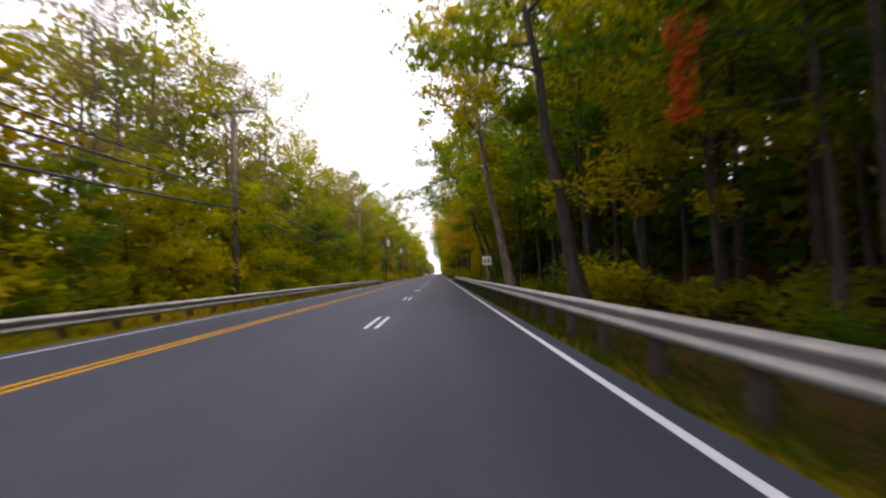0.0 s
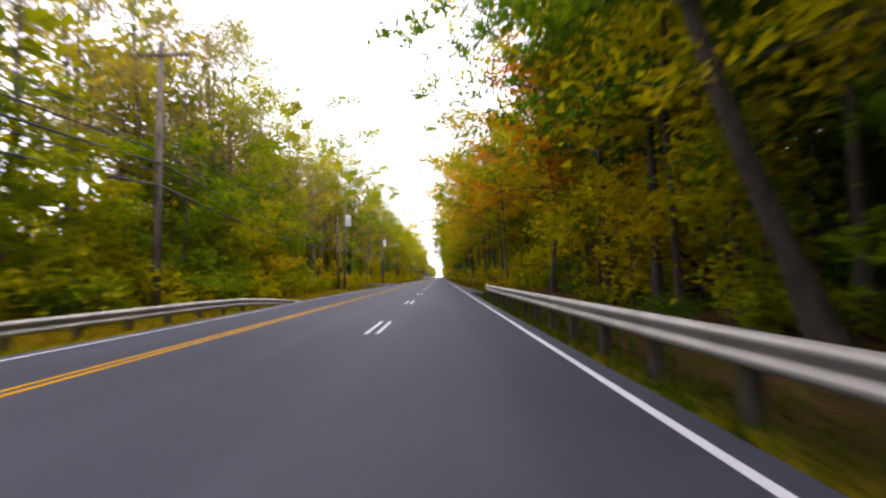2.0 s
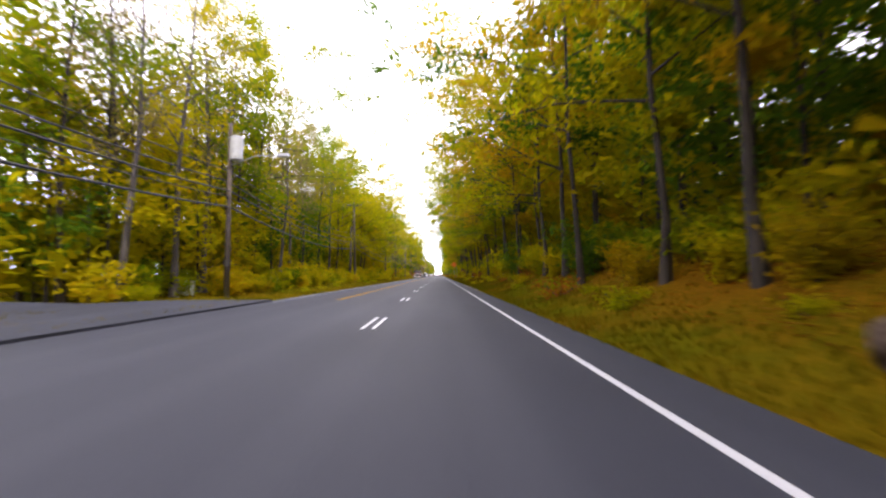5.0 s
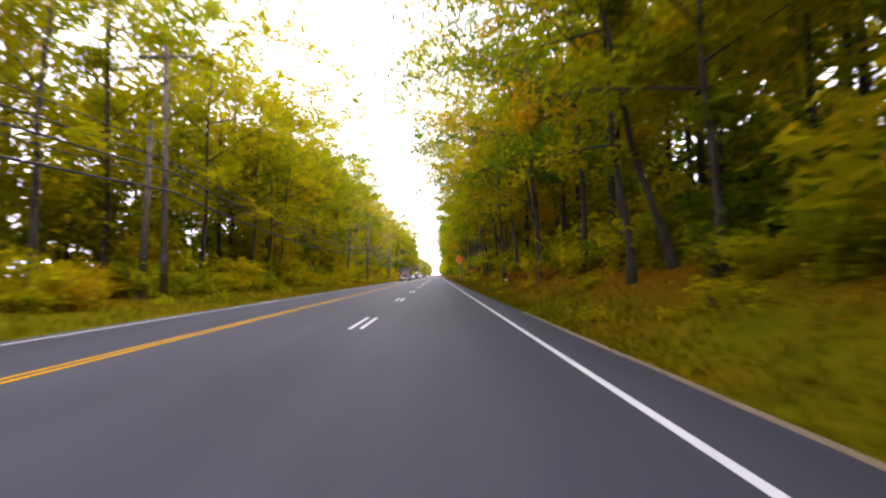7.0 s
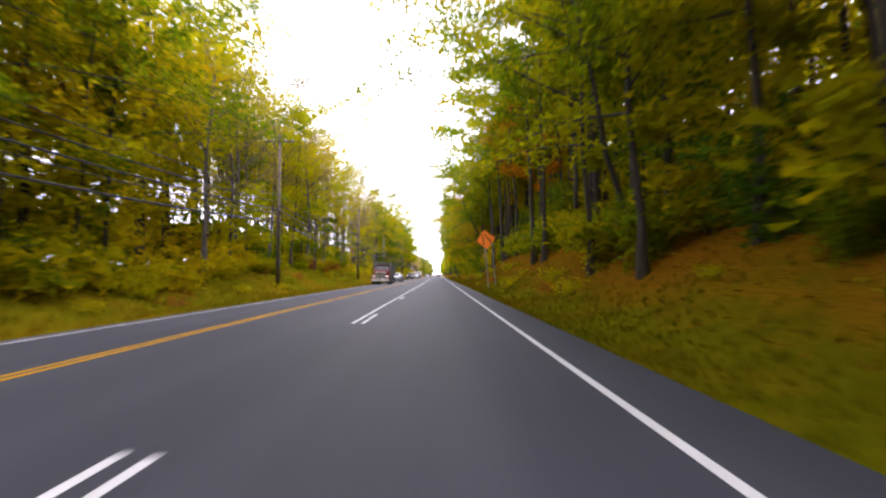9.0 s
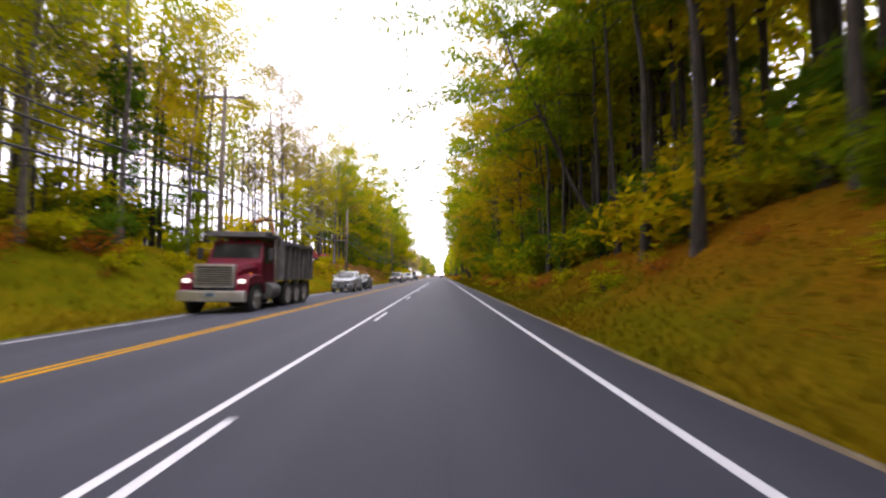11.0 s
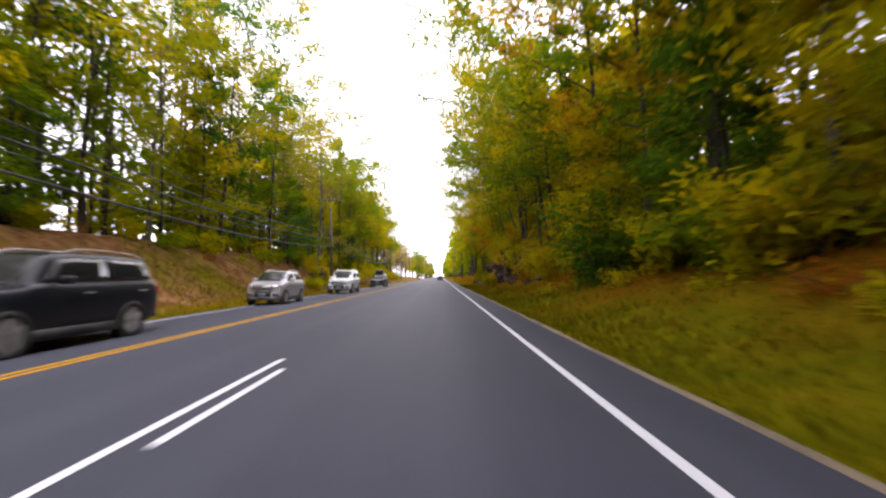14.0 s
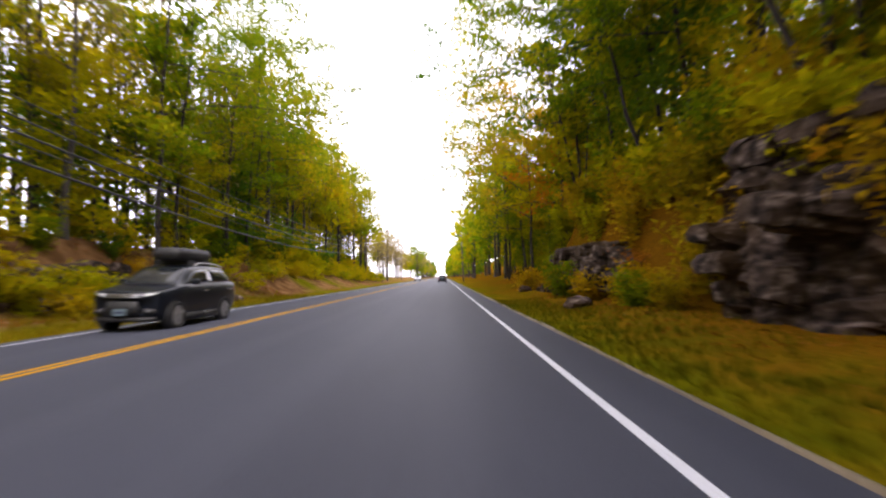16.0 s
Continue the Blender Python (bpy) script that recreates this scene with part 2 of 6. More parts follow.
def part(name, bm, mat, parent=None, label="", smooth=False):
    me = bpy.data.meshes.new(name)
    bmesh.ops.recalc_face_normals(bm, faces=bm.faces[:])
    bm.to_mesh(me)
    bm.free()
    me.materials.append(mat)
    if smooth:
        me.polygons.foreach_set("use_smooth", [True] * len(me.polygons))
    ob = new(name, me)
    ob.parent = parent
    return tagged(ob, label)


def box(bm, x0, x1, y0, y1, z0, z1, m=None, bevel=0.0):
    r = bmesh.ops.create_cube(bm, size=1)
    vs = r["verts"]
    bmesh.ops.transform(bm, matrix=Matrix.Translation(((x0 + x1) / 2, (y0 + y1) / 2, (z0 + z1) / 2)) @ Matrix.Diagonal((x1 - x0, y1 - y0, z1 - z0, 1)), verts=vs)
    if bevel:
        edges = list({e for v in vs for e in v.link_edges})
        bmesh.ops.bevel(bm, geom=edges, offset=bevel, segments=2, affect="EDGES", profile=0.6)
        vs = [v for v in bm.verts if v.is_valid]
    if m is not None:
        bmesh.ops.transform(bm, matrix=m, verts=vs)
    return bm


def cyl(bm, a, b, ra, rb=None, sides=12):
    a, b = Vector(a), Vector(b)
    rb = ra if rb is None else rb
    q = (b - a).to_track_quat("Z", "Y").to_matrix().to_4x4()
    bmesh.ops.create_cone(bm, cap_ends=True, segments=sides, radius1=ra, radius2=rb, depth=(b - a).length, matrix=Matrix.Translation((a + b) / 2) @ q)
    return bm


def empty(name, label, category, group="", m=None, kind=""):
    ob = new(name)
    ob.empty_display_size = 0.2
    if m is not None:
        ob.matrix_basis = m
    return tagged(ob, label, category, group, kind)


# ---- lie of the land ----
CROWN = -5.3  # the ridge of the road's camber


def bend(v, *pairs):
    return float(np.interp(v, [p[0] for p in pairs], [p[1] for p in pairs]))


def smooth_step(a, b, v):
    v = min(max((v - a) / (b - a), 0.0), 1.0)
    return v * v * (3 - 2 * v)


def road_z(x):
    return -0.02 * abs(x - CROWN)


def right_edge(y):
    """Where the asphalt ends on the near side."""
    return bend(y, (78, 2.48), (89, 3.85), (97, 3.8), (112, 3.22))


def left_x(y):
    return bend(y, (0, -7.75), (61, -7.75), (92, -8.78), (900, -8.78))


def left_edge(y):
    return left_x(y) - 0.55


def land_z(x, y):
    EDGE_R, EDGE_L = right_edge(y), left_edge(y)
    if x > EDGE_R:
        d = x - EDGE_R
        top = bend(y, (-60, -0.3), (70, -0.2), (100, 1.7), (150, 2.2), (205, 2.3), (240, 3.2), (264, 4.4), (280, 3.5), (300, 2.2), (316, 1.8), (336, 2.5), (362, 1.7), (374, 1.5), (386, 0.9), (392, 0.4), (416, 0.4), (440, 1.6), (700, 1.5))
        z = road_z(EDGE_R) - 0.03 + top * smooth_step(0.3, 7.0, d) + 0.14 * max(0.0, d - 6.5) + 0.3 * min(26.0, max(0.0, d - 11))
        z += 5.2 * smooth_step(5.0, 6.6, d) * smooth_step(382, 391, y) * (1 - smooth_step(414, 424, y))
        wild = smooth_step(0.2, 2.5, d)
    elif x < EDGE_L:
        d = EDGE_L - x
        top = bend(y, (-60, -0.4), (75, -0.3), (100, 0.15), (150, 0.3), (165, 0.9), (230, 1.3), (265, 2.6), (300, 3.3), (345, 3.7), (388, 3.9), (420, 3.2), (480, 1.6), (700, 1.0))
        z = road_z(EDGE_L) - 0.03 + top * smooth_step(bend(y, (372, 1.4), (388, 4.8), (408, 4.8), (424, 1.4)), 8.5, d) - 0.02 * max(0.0, d - 30)
        wild = smooth_step(0.3, 3.0, d)
    else:
        return road_z(x) - 0.06
    n = noise.noise(Vector((x * 0.22, y * 0.18, 3.1))) * 0.35 + noise.noise(Vector((x * 0.9, y * 0.8, 7.7))) * 0.09
    return z + n * wild


def build_ground():
    xs = [-3000, -1200, -500, -220, -120, -80, -60, -48, -40, -34, -29, -25] + list(np.arange(-22, -9.9, 0.7)) + [-9.6, -9.34, -9.2, -8.8, -8.5, -8.31, -8.1, -7, CROWN, -2, 1, 2.3, 2.47, 2.65, 3.0, 3.21, 3.35]
    xs += list(np.arange(3.8, 14, 0.6)) + [15, 17, 20, 24, 29, 35, 42, 50, 65, 90, 140, 260, 600, 1500, 3000]
    ys = [-3000, -900, -300, -120] + list(np.arange(-60, 470, 2.2)) + list(np.arange(475, 720, 12)) + [760, 850, 1000, 1400, 2000, 3200]
    verts = [(x, y, land_z(max(min(x, 90), -120), min(max(y, -60), 700))) for y in ys for x in xs]
    w = len(xs)
    faces = [(j * w + i, j * w + i + 1, (j + 1) * w + i + 1, (j + 1) * w + i) for j in range(len(ys) - 1) for i in range(w - 1)]
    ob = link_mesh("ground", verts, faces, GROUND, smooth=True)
    return tagged(ob, "olive grass verge with brown leaf litter rising into woods", "ground", kind="structure")


build_ground()


def build_road():
    ys = [-60, 0, 61, 76, 80, 83, 86, 89, 92, 97] + [100, 104, 108, 112] + list(range(160, 1601, 60))
    verts, faces = [], []
    for y in ys:
        xs = (left_edge(y), -6.8, CROWN, -3, 0, right_edge(y))
        verts += [(xs[0], y, road_z(xs[0]) - 0.08)] + [(x, y, road_z(x)) for x in xs] + [(xs[-1], y, road_z(xs[-1]) - 0.08)]
    for j in range(len(ys) - 1):
        faces += [(j * 8 + i, j * 8 + i + 1, j * 8 + i + 9, j * 8 + i + 8) for i in range(7)]
    ob = link_mesh("road", verts, faces, ASPHALT)
    return tagged(ob, "dark grey asphalt road with pale worn wheel tracks", "road", kind="structure")


build_road()


def apron():
    """The mouth of a side road and a gravelled drive on the far side."""
    verts, faces = [], []
    for i in range(13):
        d = i / 12 * 38
        flare = 5.0 * math.exp(-d / 2.5)
        x = left_edge(136) + 0.3 - d
        for y in (131.5 - flare, 141.5 + flare):
            verts.append((x, y, max(land_z(x, y), land_z(x, 136)) + 0.05 if d > 0.4 else road_z(x) + 0.004))
        if i:
            a = 2 * i
            faces.append((a - 2, a, a + 1, a - 1))
    ob = link_mesh("side_road", verts, faces, ASPHALT)
    so = ob.modifiers.new("thickness", "SOLIDIFY")
    so.thickness, so.offset = 0.08, -1
    return tagged(ob, "grey asphalt side road mouth beside the grass verge", "road", kind="structure")


apron()


def lane_x(y):
    return bend(y, (0, -1.78), (90, -1.85), (160, -2.22), (900, -2.22))


def marking(name, xa, xb, ya, yb, mat, label, step=30.0):
    """A painted line whose sideways place drifts along the road; xa and xb are functions of y."""
    count = max(1, int((yb - ya) / step))
    ys = [ya + (yb - ya) * i / count for i in range(count + 1)]
    verts = [(f(y), y, road_z(f(y)) + 0.005) for y in ys for f in (xa, xb)]
    faces = [(2 * j, 2 * j + 1, 2 * j + 3, 2 * j + 2) for j in range(count)]
    ob = link_mesh(name, verts, faces, mat)
    return tagged(ob, label, "road marking", kind="structure")


def fixed(v):
    return lambda y: v


def yellow_x(y):
    return bend(y, (0, -5.15), (61, -5.2), (98, -5.4), (900, -5.4))


marking("edge_line_right", fixed(2.04), fixed(2.16), -60, 1500, WHITE_LINE, "solid white edge line on asphalt")
for ya, yb in ((-60, 127), (146, 1500)):
    marking("edge_line_left", lambda y: left_x(y) - 0.048, lambda y: left_x(y) + 0.048, ya, yb, WHITE_LINE, "thin solid white edge line on asphalt", 12)
    marking("centre_line", lambda y: yellow_x(y) - 0.155, lambda y: yellow_x(y) - 0.06, ya, yb, YELLOW_LINE, "solid yellow centre line, one of two", 12)
    marking("centre_line", lambda y: yellow_x(y) + 0.06, lambda y: yellow_x(y) + 0.155, ya, yb, YELLOW_LINE, "solid yellow centre line, one of two", 12)
for i in range(-3, 29):
    y = -0.66 + 12.19 * i
    if y < 228:
        marking("lane_dash", lambda v: lane_x(v) - 0.05, lambda v: lane_x(v) + 0.05, y, y + 3.1, WHITE_LINE, "short white lane dash, one of a close pair")
    marking("lane_dash", lambda v: lane_x(v) + 0.22, lambda v: lane_x(v) + 0.32, y + 0.05, y + 3.05, WHITE_LINE, "short white lane dash, one of a close pair")
marking("lane_line", lambda y: lane_x(y) - 0.05, lambda y: lane_x(y) + 0.05, 231, 344.5, WHITE_LINE, "solid white lane line on asphalt")


# ---- woods ----
class Wood:
    def __init__(self):
        self.v, self.f = [], []

    def tube(self, pts, radii, sides, root=False):
        """root: the tube grows out of the first ring of the mesh, so that all stems hang together."""
        start = len(self.v)
        grown = root and start > 0
        start -= sides if grown else 0
        up = Vector((0.3, 0.9, 0.1))
        for i, p in enumerate(pts):
            d = (pts[min(i + 1, len(pts) - 1)] - pts[max(i - 1, 0)]).normalized()
            u = d.cross(up).normalized()
            w = d.cross(u)
            for k in range(0 if grown and i == 0 else sides):
                a = 2 * math.pi * k / sides
                self.v.append(p + (u * math.cos(a) + w * math.sin(a)) * radii[i])
        for i in range(len(pts) - 1):
            for k in range(sides):
                a, b = start + i * sides + k, start + i * sides + (k + 1) % sides
                c, d = (k, (k + 1) % sides) if grown and i == 0 else (a, b)
                self.f.append((c, d, b + sides, a + sides))


def leaf_mesh(anchors, count, size, blur, rng, tilt=0.85):
    """Small pointed leaves strewn round the anchors, each a pointed blade."""
    pick = anchors[rng.integers(0, len(anchors), count)] + rng.normal(0, 1, (count, 3)) * np.array([blur, blur, blur * 0.7])
    az = rng.uniform(0, 2 * math.pi, count)
    nrm = rng.normal(0, tilt, (count, 3)) + np.array([0, 0, 1.0])
    nrm /= np.linalg.norm(nrm, axis=1)[:, None]
    u = np.stack([np.cos(az), np.sin(az), rng.normal(-0.25, 0.35, count)], 1)
    u -= nrm * (u * nrm).sum(1)[:, None]
    u /= np.linalg.norm(u, axis=1)[:, None]
    s = size * rng.uniform(0.65, 1.35, count)[:, None]
    v = np.cross(nrm, u) * s * 0.29
    u = u * s * 0.5
    verts = np.stack([pick - u + v, pick - u - v, pick + u * 1.2 - nrm * s * 0.08], 1).reshape(-1, 3)
    me = bpy.data.meshes.new("crown")
    me.vertices.add(3 * count)
    me.vertices.foreach_set("co", verts.astype(np.float32).ravel())
    me.loops.add(3 * count)
    me.loops.foreach_set("vertex_index", np.arange(3 * count, dtype=np.int32))
    me.polygons.add(count)
    me.polygons.foreach_set("loop_start", np.arange(0, 3 * count, 3, dtype=np.int32))
    me.update(calc_edges=True)
    return me


class Kind:
    """One model of a plant; the first call sets it out, the next ones set out copies."""

    def put(self, x, y, turn, size, sink=0.22):
        z = land_z(x, y) - sink
        if self.first is None:
            self.first = self.build()
            self.first.matrix_basis = pose(x, y, z, 0, 0, turn)
            return self.first
        return copy_thing(self.first, pose(x, y, z, random.uniform(-2, 2), random.uniform(-2, 2), turn) @ Matrix.Diagonal((size, size, size * random.uniform(0.93, 1.07), 1)))


class Tree(Kind):
    def __init__(self, seed, label, high, base, reach, limbs, subs, leaves, leaf, tone, group, bark=None, asym=0.5, girth=0.24, blur=0.5, upward=0.55, name="tree"):
        self.info, self.first = (name, label, "tree", group), None
        self.p = (seed, high, base, reach, limbs, subs, leaves, leaf, tone, bark or BARK, asym, girth, blur, upward)

    def build(self):
        seed, high, base, reach, limbs, subs, leaves, leaf, tone, bark, asym, girth, blur, upward = self.p
        rng, rnd = np.random.default_rng(seed), random.Random(seed)
        name, label, category, group = self.info
        top = empty(name, label, category, group)
        wood, anchors = Wood(), []
        steps = 9
        spine, sway = [], Vector((0, 0, 0))
        for i in range(steps + 1):
            f = i / steps
            sway += Vector((rnd.uniform(-0.16, 0.16) - 0.07 * asym, rnd.uniform(-0.16, 0.16), 0)) * high / 18
            spine.append(Vector((sway.x, sway.y, high * 0.95 * f)))
        radii = [max(0.025, girth * (1 - 0.93 * (i / steps) ** 0.85)) * (1.5 if i == 0 else 1) for i in range(steps + 1)]
        wood.tube(spine, radii, 8 if leaves > 1200 else 6)
        for i in range(limbs):
            f = base / high + (0.93 - base / high) * ((i + rnd.uniform(0, 0.8)) / limbs)
            k = min(int(f * steps), steps - 1)
            root = spine[k].lerp(spine[k + 1], f * steps - k)
            az = i * 2.4 + rnd.uniform(-0.5, 0.5)
            g = (f - base / high) / (1 - base / high)
            long = reach * (0.45 + 1.1 * math.sin(math.pi * min(1.0, 0.18 + 0.82 * g)) ** 0.8) * rnd.uniform(0.65, 1.1) * 0.72
            long *= 1 + asym * math.cos(az - math.pi)
            way = Vector((math.cos(az), math.sin(az), upward * (0.5 + g) + rnd.uniform(-0.15, 0.25))).normalized()
            pts, p = [root], root.copy()
            for s in range(4):
                way = (way + Vector((rnd.uniform(-0.2, 0.2), rnd.uniform(-0.2, 0.2), rnd.uniform(-0.2, 0.12)))).normalized()
                p = p + way * long / 4
                pts.append(p.copy())
            r0 = max(0.02, min(radii[k] * 0.55, long * 0.018))
            wood.tube(pts, [r0, r0 * 0.75, r0 * 0.5, r0 * 0.32, 0.008], 4 if leaves > 1200 else 3)
            for a, b in zip(pts[1:], pts[2:]):
                anchors += [a.lerp(b, q) for q in (0.0, 0.33, 0.66)]
            anchors.append(pts[-1])
            for s in range(subs):
                t = rnd.uniform(0.3, 0.95) * 4
                q = pts[int(t)].lerp(pts[int(t) + 1], t - int(t))
                out = Vector((math.cos(az), math.sin(az), 0)) * 0.6 + Vector((rnd.uniform(-1, 1), rnd.uniform(-1, 1), rnd.uniform(-0.25, 0.7)))
                out = out.normalized() * long * rnd.uniform(0.22, 0.42)
                mid = q + out * 0.5 + Vector((0, 0, rnd.uniform(-0.1, 0.15)))
                end = q + out + Vector((0, 0, rnd.uniform(-0.25, 0.1)))
                if subs > 4:
                    wood.tube([q, mid, end], [r0 * 0.35, r0 * 0.22, 0.006], 3)
                elif subs > 2:
                    wood.tube([q, end], [r0 * 0.35, 0.006], 3)
                anchors += [mid, mid.lerp(end, 0.5), end, end]
        link_mesh("trunk", wood.v, wood.f, bark, top, smooth=True)
        if leaves:
            me = leaf_mesh(np.array([tuple(a) for a in anchors]), leaves, leaf, blur, rng)
            me.materials.append(LEAF[tone])
            new("crown", me).parent = top
        return top


class Shrub(Kind):
    def __init__(self, seed, label, high, wide, leaves, leaf, tone, group, name="shrub"):
        self.info, self.first = (name, label, "shrub", group), None
        self.p = (seed, high, wide, leaves, leaf, tone)

    def build(self):
        seed, high, wide, leaves, leaf, tone = self.p
        rng, rnd = np.random.default_rng(seed), random.Random(seed)
        name, label, category, group = self.info
        top = empty(name, label, category, group)
        wood, anchors = Wood(), []
        for i in range(9):
            az, p = i * 2.4, Vector((rnd.uniform(-0.25, 0.25), rnd.uniform(-0.25, 0.25), 0))
            pts = [p.copy()]
            out, tall = wide * rnd.uniform(0.35, 1.0), high * rnd.uniform(0.55, 1.05)
            for s in range(4):
                p = p + Vector((math.cos(az) * out / 4 + rnd.uniform(-0.1, 0.1), math.sin(az) * out / 4 + rnd.uniform(-0.1, 0.1), tall * (0.4, 0.3, 0.2, 0.1)[s]))
                pts.append(p.copy())
            wood.tube(pts, [0.03, 0.024, 0.018, 0.012, 0.005], 3, True)
            anchors += [a.lerp(b, q) for a, b in zip(pts, pts[1:]) for q in (0.3, 0.6, 1.0)]
        link_mesh("stem", wood.v, wood.f, BARK, top)
        me = leaf_mesh(np.array([tuple(a) for a in anchors]), leaves, leaf, 0.16 * wide + 0.08, rng)
        me.materials.append(LEAF[tone])
        new("crown", me).parent = top
        return top


G1, G2 = "roadside trees", "young trees under the tall ones"
tall = [
    Tree(11, "tall green broadleaf tree leaning out over the verge", 21, 5.5, 5.4, 19, 4, 6600, 0.272, "green", G1, asym=0.85, girth=0.145, upward=0.45, blur=0.34),
    Tree(12, "tall yellow-green broadleaf tree beside the road", 19, 5.0, 5.2, 19, 4, 6600, 0.272, "lime", G1, asym=0.85, girth=0.145, upward=0.4, blur=0.34),
    Tree(13, "tall dark green broadleaf tree with grey trunk", 23, 6.5, 5.6, 18, 4, 6500, 0.272, "deep", G1, asym=0.6, girth=0.145, upward=0.45, blur=0.34),
    Tree(14, "tall broadleaf tree turning amber in autumn", 18, 5.0, 5.0, 18, 4, 6500, 0.272, "amber", G1, asym=0.65, girth=0.145, upward=0.45, blur=0.34),
]
orange_tree = Tree(15, "tall broadleaf tree with bright orange autumn leaves", 17, 5.5, 4.6, 18, 4, 6000, 0.27, "orange", G1, asym=0.65, girth=0.18, upward=0.5, blur=0.34)
open_tall = [
    Tree(17, "tall green tree with a long bare dark trunk", 23, 9.5, 5.0, 15, 4, 6000, 0.27, "green", G1, asym=0.6, girth=0.165, upward=0.5, blur=0.36),
    Tree(18, "tall yellow-green tree with a long bare dark trunk", 22, 9.0, 4.8, 15, 4, 6000, 0.27, "lime", G1, asym=0.6, girth=0.17, upward=0.5, blur=0.36),
    Tree(19, "tall thin-crowned tree with a long bare dark trunk", 21, 10.0, 4.2, 13, 4, 4600, 0.25, "green", G1, asym=0.4, girth=0.15, upward=0.7, blur=0.36),
]
sparse = [
    Tree(21, "tall thin-leaved tree with bare limbs showing", 20, 7.0, 4.4, 16, 6, 7200, 0.175, "lime", G1, asym=0.3, bark=BARK_PALE, girth=0.17, blur=0.45, upward=0.8),
    Tree(22, "tall thinning tree with sparse brownish leaves", 21, 7.5, 4.2, 16, 7, 6000, 0.15, "brown", G1, asym=0.1, bark=BARK_PALE, girth=0.17, blur=0.45, upward=0.95),
    Tree(23, "tall slender tree with yellowing green leaves", 22, 7.0, 4.2, 16, 5, 7600, 0.21, "green", G1, asym=0.3, girth=0.18, blur=0.5, upward=0.7),
    Tree(24, "nearly bare grey tree with upright limbs", 19, 6.0, 3.8, 16, 9, 700, 0.18, "brown", G1, asym=0.0, bark=BARK_PALE, girth=0.17, blur=0.3, upward=1.4),
]
middle = [
    Tree(31, "young green tree leafy down to the ground", 11, 0.7, 3.3, 18, 2, 4300, 0.285, "green", G2, asym=0.3, girth=0.11, blur=0.38, upward=0.4, name="young_tree"),
    Tree(32, "young yellow-green tree leafy down to the ground", 10, 0.6, 3.3, 18, 2, 4300, 0.285, "lime", G2, asym=0.3, girth=0.10, blur=0.38, upward=0.4, name="young_tree"),
    Tree(33, "young deep green tree leafy down to the ground", 12, 0.8, 3.4, 18, 2, 4300, 0.285, "deep", G2, asym=0.2, girth=0.12, blur=0.38, upward=0.4, name="young_tree"),
    Tree(34, "young tree with amber leaves", 9, 0.8, 3.0, 16, 2, 4300, 0.26, "amber", G2, asym=0.3, girth=0.10, blur=0.38, upward=0.4, name="young_tree"),
]
shrubs = [
    Shrub(61, "dense green shrub at the edge of the woods", 2.6, 1.7, 1450, 0.235, "green", "shrubs along the woods"),
    Shrub(62, "yellow-green shrub at the edge of the woods", 2.2, 1.6, 1450, 0.235, "lime", "shrubs along the woods"),
    Shrub(63, "deep green shrub at the edge of the woods", 3.0, 1.9, 1450, 0.24, "deep", "shrubs along the woods"),
]
rusty = Shrub(64, "low rust-orange shrub on the bank", 0.8, 1.5, 520, 0.14, "rust", "shrubs along the woods")
golden = Shrub(65, "amber shrub hanging over the bank", 2.0, 1.6, 1200, 0.22, "amber", "shrubs along the woods")
weeds = Shrub(66, "low clump of yellow-green weeds", 0.8, 0.9, 480, 0.16, "lime", "weeds on the bank", "weed_clump")


leaner = Tree(16, "tall leaning tree with a bare pale trunk", 21, 9.5, 5.0, 15, 4, 6600, 0.272, "lime", G1, bark=BARK_TAN, asym=0.5, girth=0.26, upward=0.5, blur=0.34)

dark_leaner = Tree(20, "tall dark-trunked tree leaning out over the guardrail", 22, 8.5, 5.2, 16, 4, 6600, 0.272, "green", G1, asym=0.5, girth=0.29, upward=0.45, blur=0.34)

slim_leaner = Tree(26, "slender tree arching out over the road", 21, 8.0, 4.8, 16, 5, 6000, 0.22, "green", G1, asym=0.7, girth=0.15, upward=0.4, blur=0.36)


def lean(kind, x, y, turn, tilt, size):
    """A tree set out by hand, its top hanging out towards the road."""
    t = kind.put(x, y, turn, size, 0.3)
    t.matrix_basis = pose(x, y, land_z(x, y) - 0.3, 0, -tilt, 0) @ pose(0, 0, 0, 0, 0, turn) @ Matrix.Diagonal((size, size, size, 1))


def open_ground(x, y):
    """The clearing on the bank where machines are parked, and the side road."""
    return -25 < x < -14.6 and 300.5 < y < 313.5 or -44 < x < -9 and 130.5 < y < 142.5


def row(kinds, weights, x, jitter, y0, y1, step, size=(0.85, 1.15), face=0, keep=1.0):
    y = y0
    while y < y1:
        if random.random() < keep:
            k = random.choices(kinds, weights)[0]
            px, py = x(y) + random.uniform(-jitter, jitter), y + random.uniform(-0.35, 0.35) * step
            if not open_ground(px, py):
                k.put(px, py, face + random.uniform(-30, 30), random.uniform(*size))
        y += step


def line_r(off):
    return lambda y: bend(y, (-60, 6.9), (75, 7.0), (100, 8.3), (330, 8.5), (370, 9.6), (480, 8.5), (1600, 8.0)) + off


def line_l(off):
    return lambda y: bend(y, (-60, -13.4), (75, -13.6), (110, -15.0), (240, -15.4), (270, -16.6), (420, -16.2), (480, -14.5), (1600, -13.5)) - off


random.seed(5)
